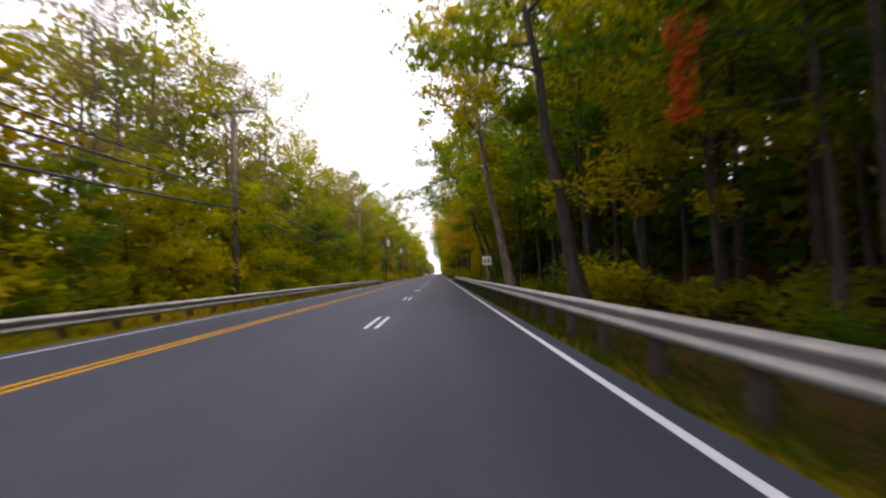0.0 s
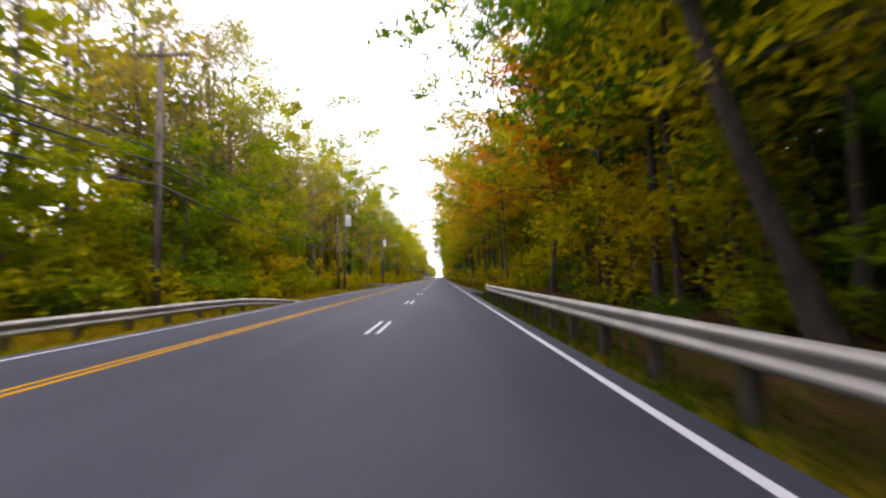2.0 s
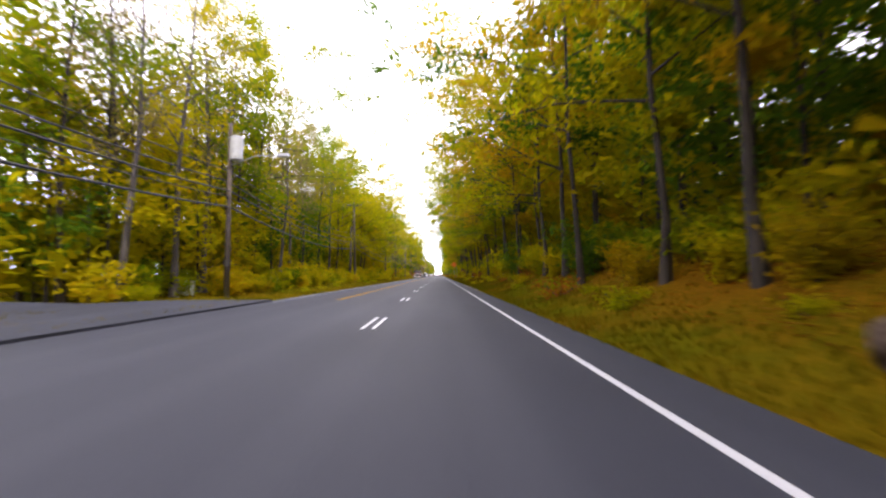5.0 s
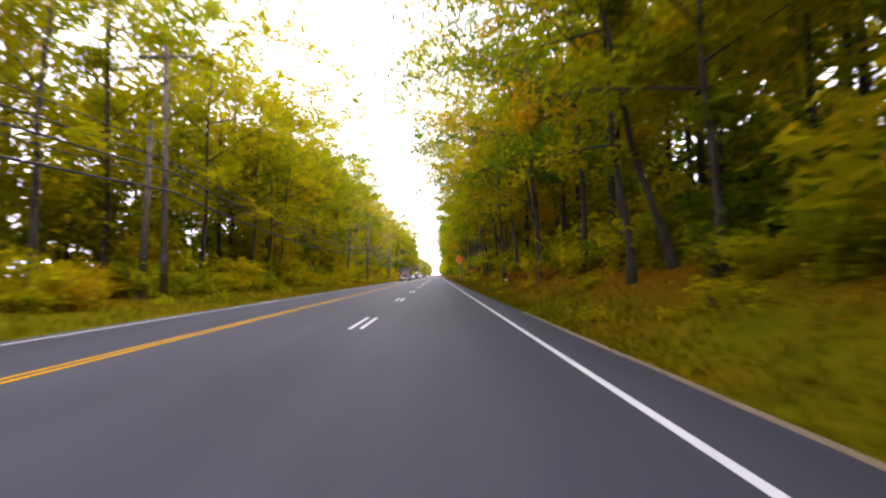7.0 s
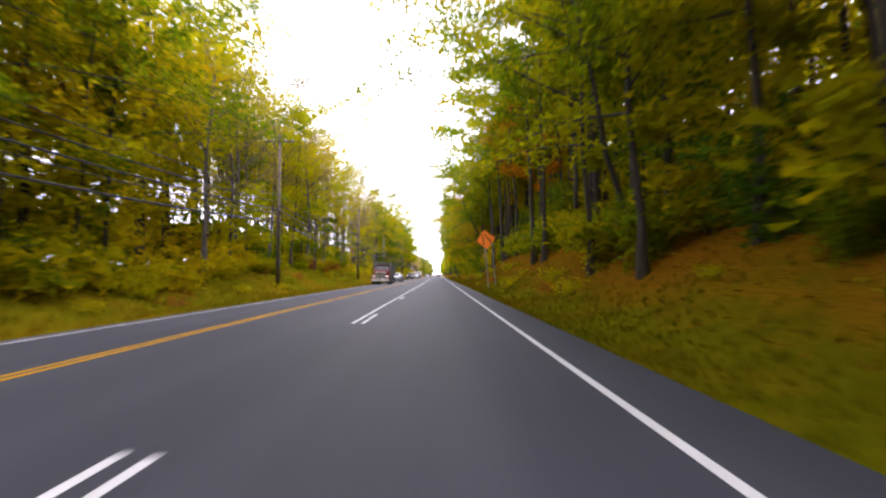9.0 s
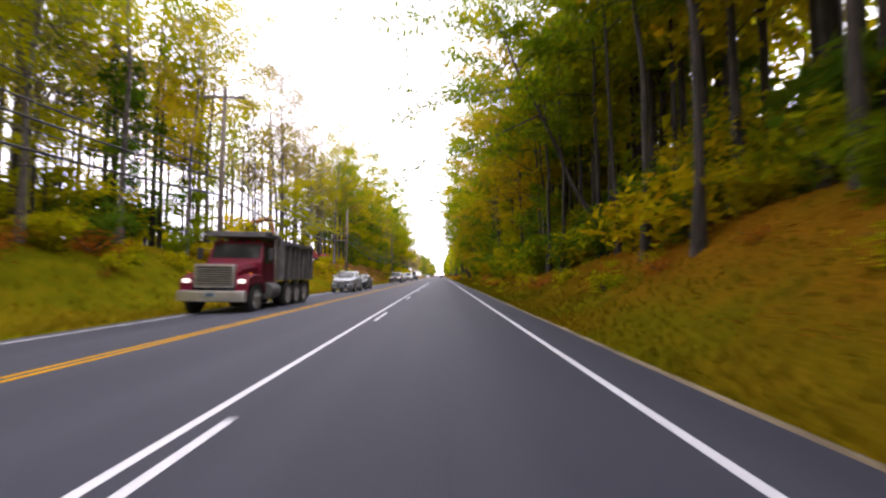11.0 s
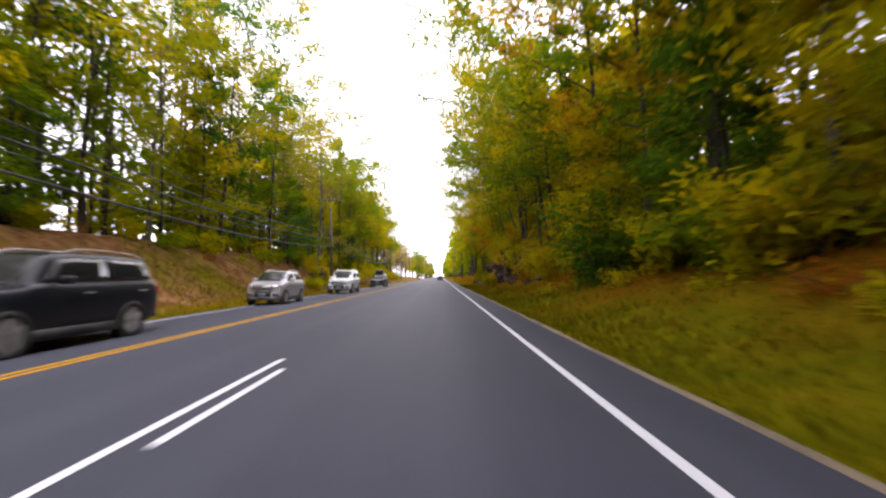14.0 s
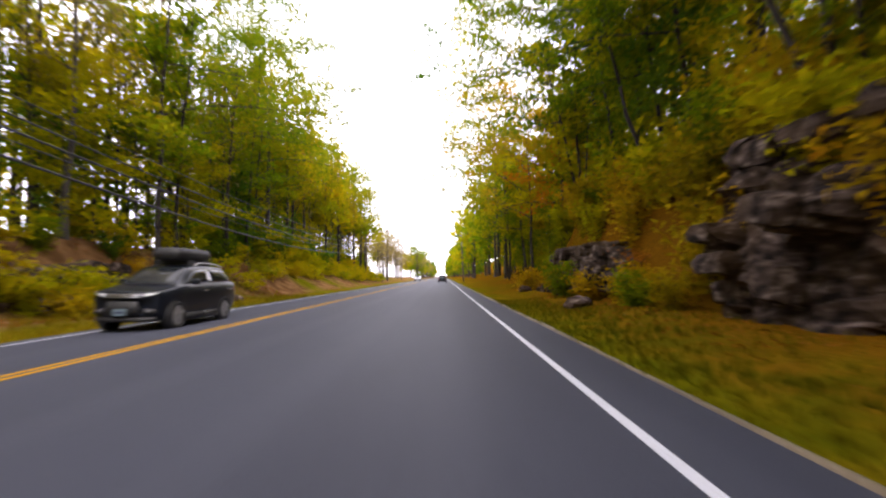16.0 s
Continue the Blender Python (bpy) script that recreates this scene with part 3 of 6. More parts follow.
# near side: tall trees over a dark, open wood floor, then a shrubby bank
# trees below y = 0 stay unseen, set there to hold back skylight
row(tall[:3], (4, 3, 5), line_r(1.8), 0.7, -16, 84, 4.6)
row(tall, (3, 5, 1, 6.5), line_r(-1.0), 0.8, 95, 240, 4.8, (0.98, 1.22))
row(open_tall + tall[3:], (4, 4, 2, 0.8), line_r(-0.2), 1.0, 242, 334, 3.8, (0.95, 1.15))
row(tall, (5, 3, 4, 1.6), line_r(-0.3), 0.8, 336, 368, 5.0, (0.92, 1.18))
row(tall, (4, 3, 1.5, 7), line_r(-0.3), 0.6, 370, 381, 5.0, (0.92, 1.18))
row(tall, (4, 3, 1.5, 7), line_r(2.2), 0.5, 385, 422, 3.6, (0.95, 1.2))
row(tall, (4, 3, 1.5, 6), line_r(-0.3), 0.8, 427, 440, 5.0, (0.92, 1.18))
lean(dark_leaner, 5.05, 15.3, 100, 7, 0.92)
lean(leaner, 4.4, 26.5, 80, 10, 0.95)
lean(leaner, 6.6, 43.5, 30, 6, 0.75)
lean(dark_leaner, 7.4, 50.0, -20, 24, 0.92)
lean(dark_leaner, 7.1, 57.5, 15, 17, 0.9)
lean(slim_leaner, 9.4, 291, 10, 25, 1.0)
for y, tilt in ((372, 9), (383, 8), (396, 14), (406, 13), (416, 12)):
    lean((slim_leaner, dark_leaner)[y % 2], 9.4 if y < 385 else 10.8, y, y % 30 - 15, tilt, 0.9)
for y, tilt in ((186, 12), (203, 10), (221, 14), (236, 11)):
    lean(slim_leaner, 7.9, y, y % 40 - 20, tilt, 1.0)
orange_tree.put(7.2, 79.5, 20, 1.0)
for y in (262, 424):
    orange_tree.put(8.0 + 0.01 * y, y, y, 0.95)
row(middle[:3], (3, 4, 4), line_r(3.6), 1.0, 54, 84, 5.0, (0.8, 1.2))
row(shrubs, (4, 2, 3), line_r(0.6), 0.5, 20, 84, 5.0, (0.28, 0.5))
row(shrubs + [golden], (4, 5, 0.8, 3), line_r(-0.8), 0.7, 90, 240, 4.0, (0.6, 1.05))
row(shrubs + [golden], (4, 2, 5, 1), line_r(0.3), 0.8, 243, 300, 4.0, (0.6, 1.0))
row([golden, shrubs[1], shrubs[0], rusty], (6, 3, 1, 1), line_r(-1.4), 0.7, 360, 378, 1.9, (0.75, 1.2))
row([middle[3], middle[1]], (5, 2), line_r(0.2), 0.7, 362, 379, 4.0, (0.5, 0.8))
row(middle[:3], (3, 2, 4), line_r(-0.3), 0.7, 304, 362, 5.0, (0.5, 0.8))
row([golden, rusty, shrubs[1]], (5, 4, 1), line_r(-0.6), 0.9, 376, 392, 2.6, (0.3, 0.55))
row(shrubs + [golden], (6, 4, 3, 1), line_r(-0.9), 0.8, 302, 364, 3.2, (0.75, 1.3))
row([rusty, golden], (3, 1), line_r(-2.0), 0.9, 92, 366, 17.0, (0.6, 1.0))
row([weeds], (1,), line_r(-2.6), 0.8, 92, 376, 9.0, (0.6, 1.1))
row([weeds, rusty], (3, 1), line_r(-2.2), 1.9, 93, 372, 4.0, (0.3, 0.65))
for i in range(7):
    rusty.put(7.4 + (i % 3) * 0.8 + random.uniform(-0.4, 0.4), 207 + i * 2.1 + random.uniform(-0.8, 0.8), 40 * i, random.uniform(0.5, 1.1))

# far side: a lime hedge of young trees under thin tall ones, later open trunks on a brown bank
row(sparse, (3, 5, 3, 4), line_l(1.2), 0.9, -12, 100, 3.8, (0.75, 1.0), 180)
row(middle[:3], (7, 5, 1.5), line_l(-0.2), 0.6, -12, 92, 3.2, (0.5, 0.85), 180)
row(sparse + tall[:2] + tall[3:], (4, 3, 3, 4, 2, 2, 0.3), line_l(0.8), 1.0, 99, 168, 4.4, (1.0, 1.2), 180)
row(sparse[:3], (4, 4, 3), line_l(3.6), 1.2, 114, 150, 5.0, (1.0, 1.2), 180)
row(sparse[:3] + tall[1:2], (3, 3, 3, 4), line_l(0.8), 1.0, 170, 206, 4.0, (0.9, 1.1), 180)
row(sparse[::2] + tall[:2] + tall[3:], (1, 2, 4, 7, 0.7), line_l(0.4), 1.0, 207, 252, 5.0, (0.88, 1.08), 180)
row(sparse + tall[1:2], (4, 5, 3, 5, 2), line_l(1.0), 1.8, 254, 356, 3.4, (0.85, 1.18), 180)
row(sparse + tall[:3], (3, 2, 3, 2, 4, 5, 3), line_l(1.0), 1.6, 358, 428, 4.0, (0.95, 1.2), 180)
row(middle[:3], (3, 6, 1), line_l(1.2), 1.5, 256, 318, 6, (0.6, 1.0), 180)
row(middle[:3], (4, 5, 4), line_l(1.6), 1.5, 352, 430, 5.4, (0.6, 1.0), 180)
row(shrubs, (6, 3, 1.5), line_l(-1.3), 0.5, -10, 80, 4.5, (0.4, 0.75))
row(shrubs + [golden, rusty], (3, 6, 0.5, 0.3, 0.2), line_l(-0.6), 1.0, 100, 262, 4.2, (0.4, 0.7))
row([weeds, rusty, golden], (6, 0.6, 0.6), line_l(-2.4), 1.2, 160, 256, 5.0, (0.6, 1.0))
row([weeds, rusty], (5, 1), line_l(-1.6), 1.4, 258, 330, 3.4, (0.5, 0.9))
row([weeds, rusty], (4, 2), line_l(-1.8), 1.6, 332, 388, 4.6, (0.3, 0.6))
row([weeds, rusty, golden], (4, 1, 1), line_l(-1.8), 1.6, 390, 430, 3.4, (0.4, 0.75))
row(shrubs + [rusty], (2, 5, 0.6, 0.8), line_l(-0.2), 1.0, 258, 312, 3.8, (0.45, 0.85))
row(shrubs + [rusty], (2, 5, 1, 0.6), line_l(-0.2), 1.0, 390, 432, 4.0, (0.4, 0.75))
row(shrubs + [rusty], (2, 5, 1, 1.5), line_l(1.0), 0.8, 332, 388, 3.4, (0.3, 0.6))


for i in range(7):
    rusty.put(-15.6 - (i % 3) * 0.9 + random.uniform(-0.4, 0.4), 275 + i * 1.9, 40 * i, random.uniform(0.7, 1.2))
for i in range(8):
    (golden, shrubs[1])[i % 3 == 2].put(8.9 + random.uniform(-0.4, 0.5), 383.5 + i * 2.0, 50 * i, random.uniform(0.8, 1.2), 0.3)
for i in range(5):
    (rusty, golden)[i % 2].put(8.4 + random.uniform(-0.4, 0.5), 403 + i * 3.0, 50 * i, random.uniform(0.8, 1.1), 0.3)


# the deeper woods and the woods far down the road, too many to tell apart
def wood_model(seed, high, base, reach, leaves, leaf, slot, girth, twigs=0):
    """One plain tree as arrays: corners, face corners, sides of each face and material slots."""
    rng = np.random.default_rng(seed)
    wood = Wood()
    lean = rng.normal(0, 0.35, 2)
    spine = [Vector((lean[0] * f * f, lean[1] * f * f, high * f)) for f in (0, 0.25, 0.5, 0.75, 0.95)]
    wood.tube(spine, [girth * 1.3, girth, girth * 0.75, girth * 0.45, 0.03], 5)
    for i in range(6):
        f = rng.uniform(base / high, 0.85)
        a, az = Vector((lean[0] * f * f, lean[1] * f * f, high * f)), rng.uniform(0, 6.28)
        tip = a + Vector((math.cos(az), math.sin(az), 0.7)) * reach * 0.7
        wood.tube([a, a.lerp(tip, 0.5) + Vector((0, 0, 0.2)), tip], [girth * 0.3, girth * 0.2, 0.01], 3)
    for i in range(twigs):
        f = rng.uniform(0.35, 0.97)
        a, az = Vector((lean[0] * f * f, lean[1] * f * f, high * f)), rng.uniform(0, 6.28)
        tip = a + Vector((math.cos(az), math.sin(az), rng.uniform(0.5, 1.6))) * reach * rng.uniform(0.3, 0.75) * (1.25 - f)
        wood.tube([a, a.lerp(tip, 0.5) + Vector((0, 0, rng.uniform(-0.2, 0.1))), tip + Vector((0, 0, 0.2))], [0.035, 0.022, 0.008], 3)
    clumps = []
    while len(clumps) < 26:
        p = rng.uniform(-1, 1, 3)
        if (p ** 2).sum() < 1:
            clumps.append((p[0] * reach, p[1] * reach, base + (high - base) * (p[2] * 0.5 + 0.52)))
    me = leaf_mesh(np.array(clumps), leaves, leaf, reach * 0.2, rng)
    co = np.empty(len(me.vertices) * 3, np.float32)
    me.vertices.foreach_get("co", co)
    bpy.data.meshes.remove(me)
    v = np.concatenate([np.array([tuple(q) for q in wood.v]), co.reshape(-1, 3)])
    f = np.concatenate([np.array(wood.f).ravel(), np.arange(len(wood.v), len(v))])
    sides = np.concatenate([np.full(len(wood.f), 4, np.int32), np.full(leaves, 3, np.int32)])
    return v, f, sides, np.concatenate([np.zeros(len(wood.f), np.int32), np.full(leaves, slot, np.int32)])


def join_woods(name, label, slots, spots):
    vs, fs, ns, ms, n = [], [], [], [], 0
    for (v, f, k, m), x, y, turn, size in spots:
        c, s = math.cos(turn) * size, math.sin(turn) * size
        vs.append(np.stack([v[:, 0] * c - v[:, 1] * s + x, v[:, 0] * s + v[:, 1] * c + y, v[:, 2] * size + land_z(x, y) - 0.15], 1))
        fs.append(f + n)
        ns.append(k)
        ms.append(m)
        n += len(v)
    vs, fs, ns, ms = np.concatenate(vs), np.concatenate(fs), np.concatenate(ns), np.concatenate(ms)
    me = bpy.data.meshes.new(name)
    me.vertices.add(len(vs))
    me.vertices.foreach_set("co", vs.astype(np.float32).ravel())
    me.loops.add(len(fs))
    me.loops.foreach_set("vertex_index", fs.astype(np.int32).ravel())
    me.polygons.add(len(ns))
    me.polygons.foreach_set("loop_start", (np.cumsum(ns) - ns).astype(np.int32))
    for m in slots:
        me.materials.append(m)
    me.polygons.foreach_set("material_index", ms)
    me.update(calc_edges=True)
    return tagged(new(name, me), label, "woods", kind="stuff")


SLOTS = [BARK, LEAF["green"], LEAF["lime"], LEAF["deep"], LEAF["brown"]]
full = [wood_model(71, 19, 2.0, 4.4, 600, 0.90, 1, 0.2), wood_model(72, 17, 1.5, 4.2, 600, 0.90, 2, 0.18), wood_model(73, 21, 2.5, 4.6, 600, 0.90, 3, 0.22)]
stems = [wood_model(74, 20, 10, 3.0, 360, 0.48, 2, 0.15), wood_model(75, 21, 11, 3.0, 360, 0.48, 1, 0.17), wood_model(76, 18, 8, 2.6, 200, 0.36, 4, 0.13)]
spots = []


def spread(models, weights, x, jitter, y0, y1, step, size=(0.85, 1.15)):
    y = y0
    while y < y1:
        spot = (random.choices(models, weights)[0], x(y) + random.uniform(-jitter, jitter), y + random.uniform(-0.4, 0.4) * step, random.uniform(0, 6.28), random.uniform(*size))
        if not open_ground(spot[1], spot[2]):
            spots.append(spot)
        y += step


thicket = [wood_model(77, 5.5, 0.3, 2.6, 400, 0.80, 1, 0.05), wood_model(78, 5.0, 0.3, 2.6, 400, 0.80, 2, 0.05), wood_model(79, 6.0, 0.3, 2.8, 400, 0.80, 3, 0.05)]
bush = [wood_model(91, 2.1, 0.15, 1.5, 360, 0.34, 2, 0.03), wood_model(92, 1.7, 0.1, 1.4, 340, 0.31, 1, 0.03)]
fern = [wood_model(93, 1.0, 0.05, 1.1, 260, 0.24, 1, 0.02), wood_model(94, 0.8, 0.05, 0.9, 240, 0.22, 3, 0.02)]
young = [wood_model(95, 10.5, 0.5, 3.1, 1400, 0.36, 1, 0.09), wood_model(96, 9.5, 0.5, 3.0, 1400, 0.36, 2, 0.08), wood_model(97, 11, 0.6, 3.1, 1400, 0.36, 3, 0.1)]
crowned = [wood_model(98, 21, 4.5, 4.6, 1600, 0.50, 1, 0.2), wood_model(99, 20, 4.0, 4.6, 1600, 0.50, 2, 0.18)]
spread(crowned, (2, 3), line_r(5.6), 1.0, 82, 250, 6.5, (0.9, 1.15))
# woods below y = 0 are out of view, kept only for their shade
spread(full, (2, 1, 6), line_r(14.5), 1.5, -16, 90, 4.4)
spread(crowned, (4, 1), line_r(4.6), 1.0, -16, 82, 6.0, (0.9, 1.15))
spread(crowned, (1, 3), line_l(4.6), 1.2, -10, 100, 9.0, (0.75, 0.95))
spread(crowned, (2, 3), line_r(2.4), 1.0, 60, 244, 6.5, (0.9, 1.15))
spread(crowned, (2, 3), line_r(2.4), 1.0, 336, 380, 6.5, (0.9, 1.15))
spread(young, (3, 2, 5), line_l(4.0), 1.6, 372, 470, 4.0, (0.6, 0.95))
spread(young, (3, 5, 2), line_r(2.8), 1.1, 88, 246, 5.0, (0.75, 1.2))
spread(young, (4, 3, 4), line_r(2.4), 1.1, 330, 470, 4.6, (0.75, 1.2))
spread(young, (3, 2, 4), line_r(2.8), 1.1, 248, 328, 5.0, (0.4, 0.6))
canopy = [wood_model(61, 22, 9.5, 4.4, 1300, 0.42, 1, 0.17), wood_model(62, 21, 9.0, 4.2, 1300, 0.42, 2, 0.15)]
spread(canopy, (3, 3), line_r(4.2), 1.4, 244, 334, 4.2, (0.95, 1.15))
spread(full, (3, 4, 2), line_l(31), 2.5, 118, 156, 3.0, (0.8, 1.1))
spread(crowned, (2, 3), line_l(8.0), 1.6, 96, 168, 4.4, (0.8, 1.05))
spread(thicket, (2, 3, 3), line_l(11), 2.0, 96, 168, 4.0, (0.9, 1.3))
spread(canopy, (3, 4), line_l(3.4), 1.6, 254, 300, 4.4, (0.85, 1.05))
spread(canopy, (3, 4), line_l(7.4), 1.6, 254, 300, 5.0, (0.85, 1.1))
spread(canopy, (3, 4), line_l(12.0), 1.6, 284, 330, 4.0, (0.85, 1.1))
spread(thicket, (3, 4, 1), line_l(13.0), 1.6, 284, 330, 4.0, (0.5, 0.9))
spread(crowned, (3, 2), line_r(0.4), 1.2, 442, 472, 5.0, (0.9, 1.15))
spread(crowned + stems, (5, 4, 1, 1, 1), line_l(1.2), 1.4, 428, 474, 2.8, (0.85, 1.1))
spread(crowned, (3, 3), line_l(5.5), 1.4, 424, 474, 4.0, (0.85, 1.1))
spread(thicket, (3, 4, 2), line_l(2.0), 1.2, 420, 482, 2.4, (0.5, 0.85))
spread(bush, (4, 2), line_l(-0.4), 1.2, 436, 482, 1.8, (0.7, 1.1))
spread(thicket, (4, 4, 2), line_l(5.6), 1.2, -8, 95, 4.2, (0.8, 1.2))
spread(crowned, (2, 3), line_l(6.0), 1.4, 160, 206, 6.5, (0.85, 1.1))
spread(crowned, (3, 2), line_r(8.0), 1.2, 244, 334, 5.0, (1.0, 1.2))
spread(crowned, (3, 2), line_r(5.0), 1.2, 384, 425, 4.5, (0.9, 1.15))
spread(crowned, (2, 3), line_r(9.0), 1.2, 150, 244, 5.5, (0.9, 1.15))
spread(bush, (5, 1), line_l(-1.2), 1.0, 158, 254, 1.5, (0.5, 0.85))
spread(crowned, (3, 2), line_r(5.6), 1.2, 276, 312, 5.0, (1.0, 1.2))
spread(stems, (3, 3, 1), line_r(3.4), 1.2, 244, 334, 2.4, (0.95, 1.2))
spread(thicket, (3, 2, 4), line_r(6.0), 1.2, 244, 334, 3.0, (0.6, 0.9))
spread(young, (3, 7, 1), line_l(1.6), 1.1, 143, 252, 4.2, (0.65, 1.05))
spread(young, (3, 5, 2), line_l(2.6), 1.0, 104, 172, 5.0, (0.5, 0.85))
spread(crowned, (1, 4), line_l(2.2), 1.0, 206, 254, 5.0, (0.85, 1.1))
spread(crowned, (2, 3), line_l(6.5), 1.2, 208, 254, 4.6, (0.85, 1.1))
spread(young, (3, 4, 2), line_l(3.6), 1.0, 150, 254, 3.6, (0.7, 1.0))
spread(young, (3, 3, 2), line_r(1.6), 0.7, 56, 92, 4.0, (0.6, 0.9))
spread(thicket, (3, 3, 3), line_l(4.5), 2.0, 250, 318, 2.8, (0.5, 0.85))
spread(fern, (3, 2), line_r(2.6), 2.2, 8, 84, 1.3, (0.7, 1.3))
spread(bush, (4, 2), line_l(-0.7), 0.8, -10, 92, 2.6, (0.7, 1.2))
spread(bush, (5, 2), line_l(-0.2), 1.1, 100, 256, 1.9, (0.6, 1.15))
spread(bush, (3, 4), line_r(0.4), 1.2, 88, 368, 3.0, (0.8, 1.4))
spread(bush, (4, 2), line_l(0.8), 1.6, 340, 384, 2.8, (0.5, 0.9))
spread(bush, (5, 1), line_l(-0.6), 2.0, 391, 440, 1.4, (0.5, 0.95))
spread(bush, (4, 2), line_l(-1.2), 1.2, 284, 342, 1.8, (0.25, 0.5))
spread(thicket, (2, 0, 5), line_r(9.0), 1.0, -16, 86, 4.0)
spread(thicket, (3, 4, 1), line_r(5.5), 1.0, 86, 470, 5.0)
spread(thicket, (3, 6, 0.5), line_l(3.4), 1.0, -10, 252, 4.4)
spread(thicket, (3, 4, 2), line_l(7.0), 3.0, 252, 335, 7.0, (0.5, 0.9))
spread(thicket, (3, 3, 4), line_l(5.5), 2.0, 352, 470, 4.6, (0.5, 0.9))
spread(full + stems, (2, 1, 4, 1, 2, 1), line_r(7.0), 1.6, -16, 90, 4.4)
spread(full + stems, (1, 2, 0.5, 4, 4, 1), line_r(6.5), 1.6, 90, 470, 5.4)
spread(full, (2, 1, 4), line_r(11), 2, -16, 90, 4.4)
spread(full + stems, (2, 3, 1, 2, 2, 1), line_r(12), 2.5, 90, 335, 6.5)
spread(full, (3, 4, 2), line_r(17), 2.0, 92, 335, 11.0, (0.85, 1.1))
spread(full + stems, (2, 3, 1, 1, 2, 1), line_r(12), 2.5, 330, 470, 4.4)
spread(thicket, (3, 1, 4), line_r(9.5), 1.0, -16, 470, 6.0, (0.9, 1.3))
spread(full, (2, 2, 3), line_r(18), 2.5, -16, 140, 5.0, (0.95, 1.2))
spread(full + stems, (2, 4, 0.3, 3, 2, 2), line_l(4.5), 1.6, -10, 150, 5.5, (0.7, 1.0))
spread(full + stems, (2, 3, 0.3, 2, 2, 1), line_l(9.5), 2, -10, 250, 6.5, (0.7, 1.0))
thin = [wood_model(84, 17, 5, 2.8, 260, 0.26, 4, 0.09, 46), wood_model(85, 19, 6, 3.0, 300, 0.3, 2, 0.10, 46), wood_model(86, 14, 4, 2.6, 240, 0.26, 4, 0.07, 40)]
spread(thin, (3, 3, 2), line_l(3.0), 2.4, 250, 470, 2.8, (0.7, 1.15))
spread(stems, (3, 2, 3), line_l(5.0), 2.4, 250, 350, 5.5, (0.7, 1.1))
spread(stems, (3, 3, 2), line_l(5.0), 2.4, 350, 470, 3.6, (0.7, 1.15))
spread(thin + stems, (3, 3, 2, 1, 1, 1), line_l(10.0), 4.0, 250, 350, 3.6, (0.6, 1.0))
spread(full + stems, (2, 2, 4, 1, 1, 1), line_l(9.5), 3.0, 352, 470, 4.6, (0.6, 0.95))
spread(crowned, (3, 2), line_l(4.5), 1.4, 384, 440, 7.0, (0.8, 1.05))
spread(thin, (3, 2, 2), line_l(1.8), 1.6, 56, 170, 2.6, (0.8, 1.15))
spread(thin, (3, 3, 2), line_l(7.0), 2.5, 286, 352, 3.0, (0.7, 1.1))
spread(stems, (4, 1, 2), line_l(3.0), 2.0, 292, 350, 6.0, (0.7, 0.95))
join_woods("deep_woods", "dense autumn woods of green and yellowing trees", SLOTS, spots)
spots = []
bare = [wood_model(87, 17, 5, 3.4, 420, 0.5, 4, 0.16, 50), wood_model(88, 15, 4, 3.4, 380, 0.5, 4, 0.15, 50)]
remote = [wood_model(81, 19, 1.5, 4.4, 400, 1.15, 1, 0.2), wood_model(82, 17, 1.0, 4.2, 400, 1.15, 2, 0.18), wood_model(83, 21, 2.0, 4.6, 400, 1.15, 3, 0.22)]
for off, step in ((0, 7), (5, 9)):
    spread(remote, (3, 3, 2), line_r(off), 1.5, 474, 1150, step, (0.8, 1.1))
    spread(bare + remote, (3, 3, 1, 1, 0), line_l(off), 1.5, 474, 542, step, (0.75, 1.0))
    spread(bare + remote, (3, 3, 1, 1, 1), line_l(off), 1.5, 618, 1150, step, (0.8, 1.1))
spread(bare, (1, 1), line_l(7), 2.0, 542, 620, 7.0, (0.7, 1.0))
join_woods("far_woods", "distant woods of green and yellowing trees", SLOTS, spots)


# ---- kerb, guardrails ----
KERB = plain("sandy_bituminous_kerb", (0.21, 0.16, 0.10), 0.9, 0.0, 0.5, 0.8)


def kerb(y0, y1):
    """A low rounded asphalt lip along the edge, broken and sanded over in places."""
    rnd, ys = random.Random(8), np.arange(y0, y1 + 0.1, 1.5)
    prof = ((-0.06, -0.04), (-0.04, 0.03), (0.0, 0.05), (0.05, 0.04), (0.09, -0.04))
    verts, faces = [], []
    for y in ys:
        x, k = right_edge(y) - 0.02 + rnd.uniform(-0.02, 0.02), 0.55 + 0.6 * noise.noise(Vector((0, y * 0.15, 0)))
        verts += [(x + a, y, road_z(x) + (c * max(k, 0.1) if c > 0 else c)) for a, c in prof]
    for j in range(len(ys) - 1):
        faces += [(j * 5 + i, j * 5 + i + 1, j * 5 + i + 6, j * 5 + i + 5) for i in range(4)]
    ob = link_mesh("kerb", verts, faces, KERB, smooth=True)
    return tagged(ob, "low worn sandy asphalt kerb along the verge", "kerb", kind="structure")


kerb(100, 122)
kerb(158, 188)
kerb(250, 470)

W_PROFILE = ((0.0, 0.155), (0.018, 0.15), (0.075, 0.11), (0.082, 0.085), (0.075, 0.06), (0.012, 0.018), (0.006, 0.0), (0.012, -0.018), (0.075, -0.06), (0.082, -0.085), (0.075, -0.11), (0.018, -0.15), (0.0, -0.155))


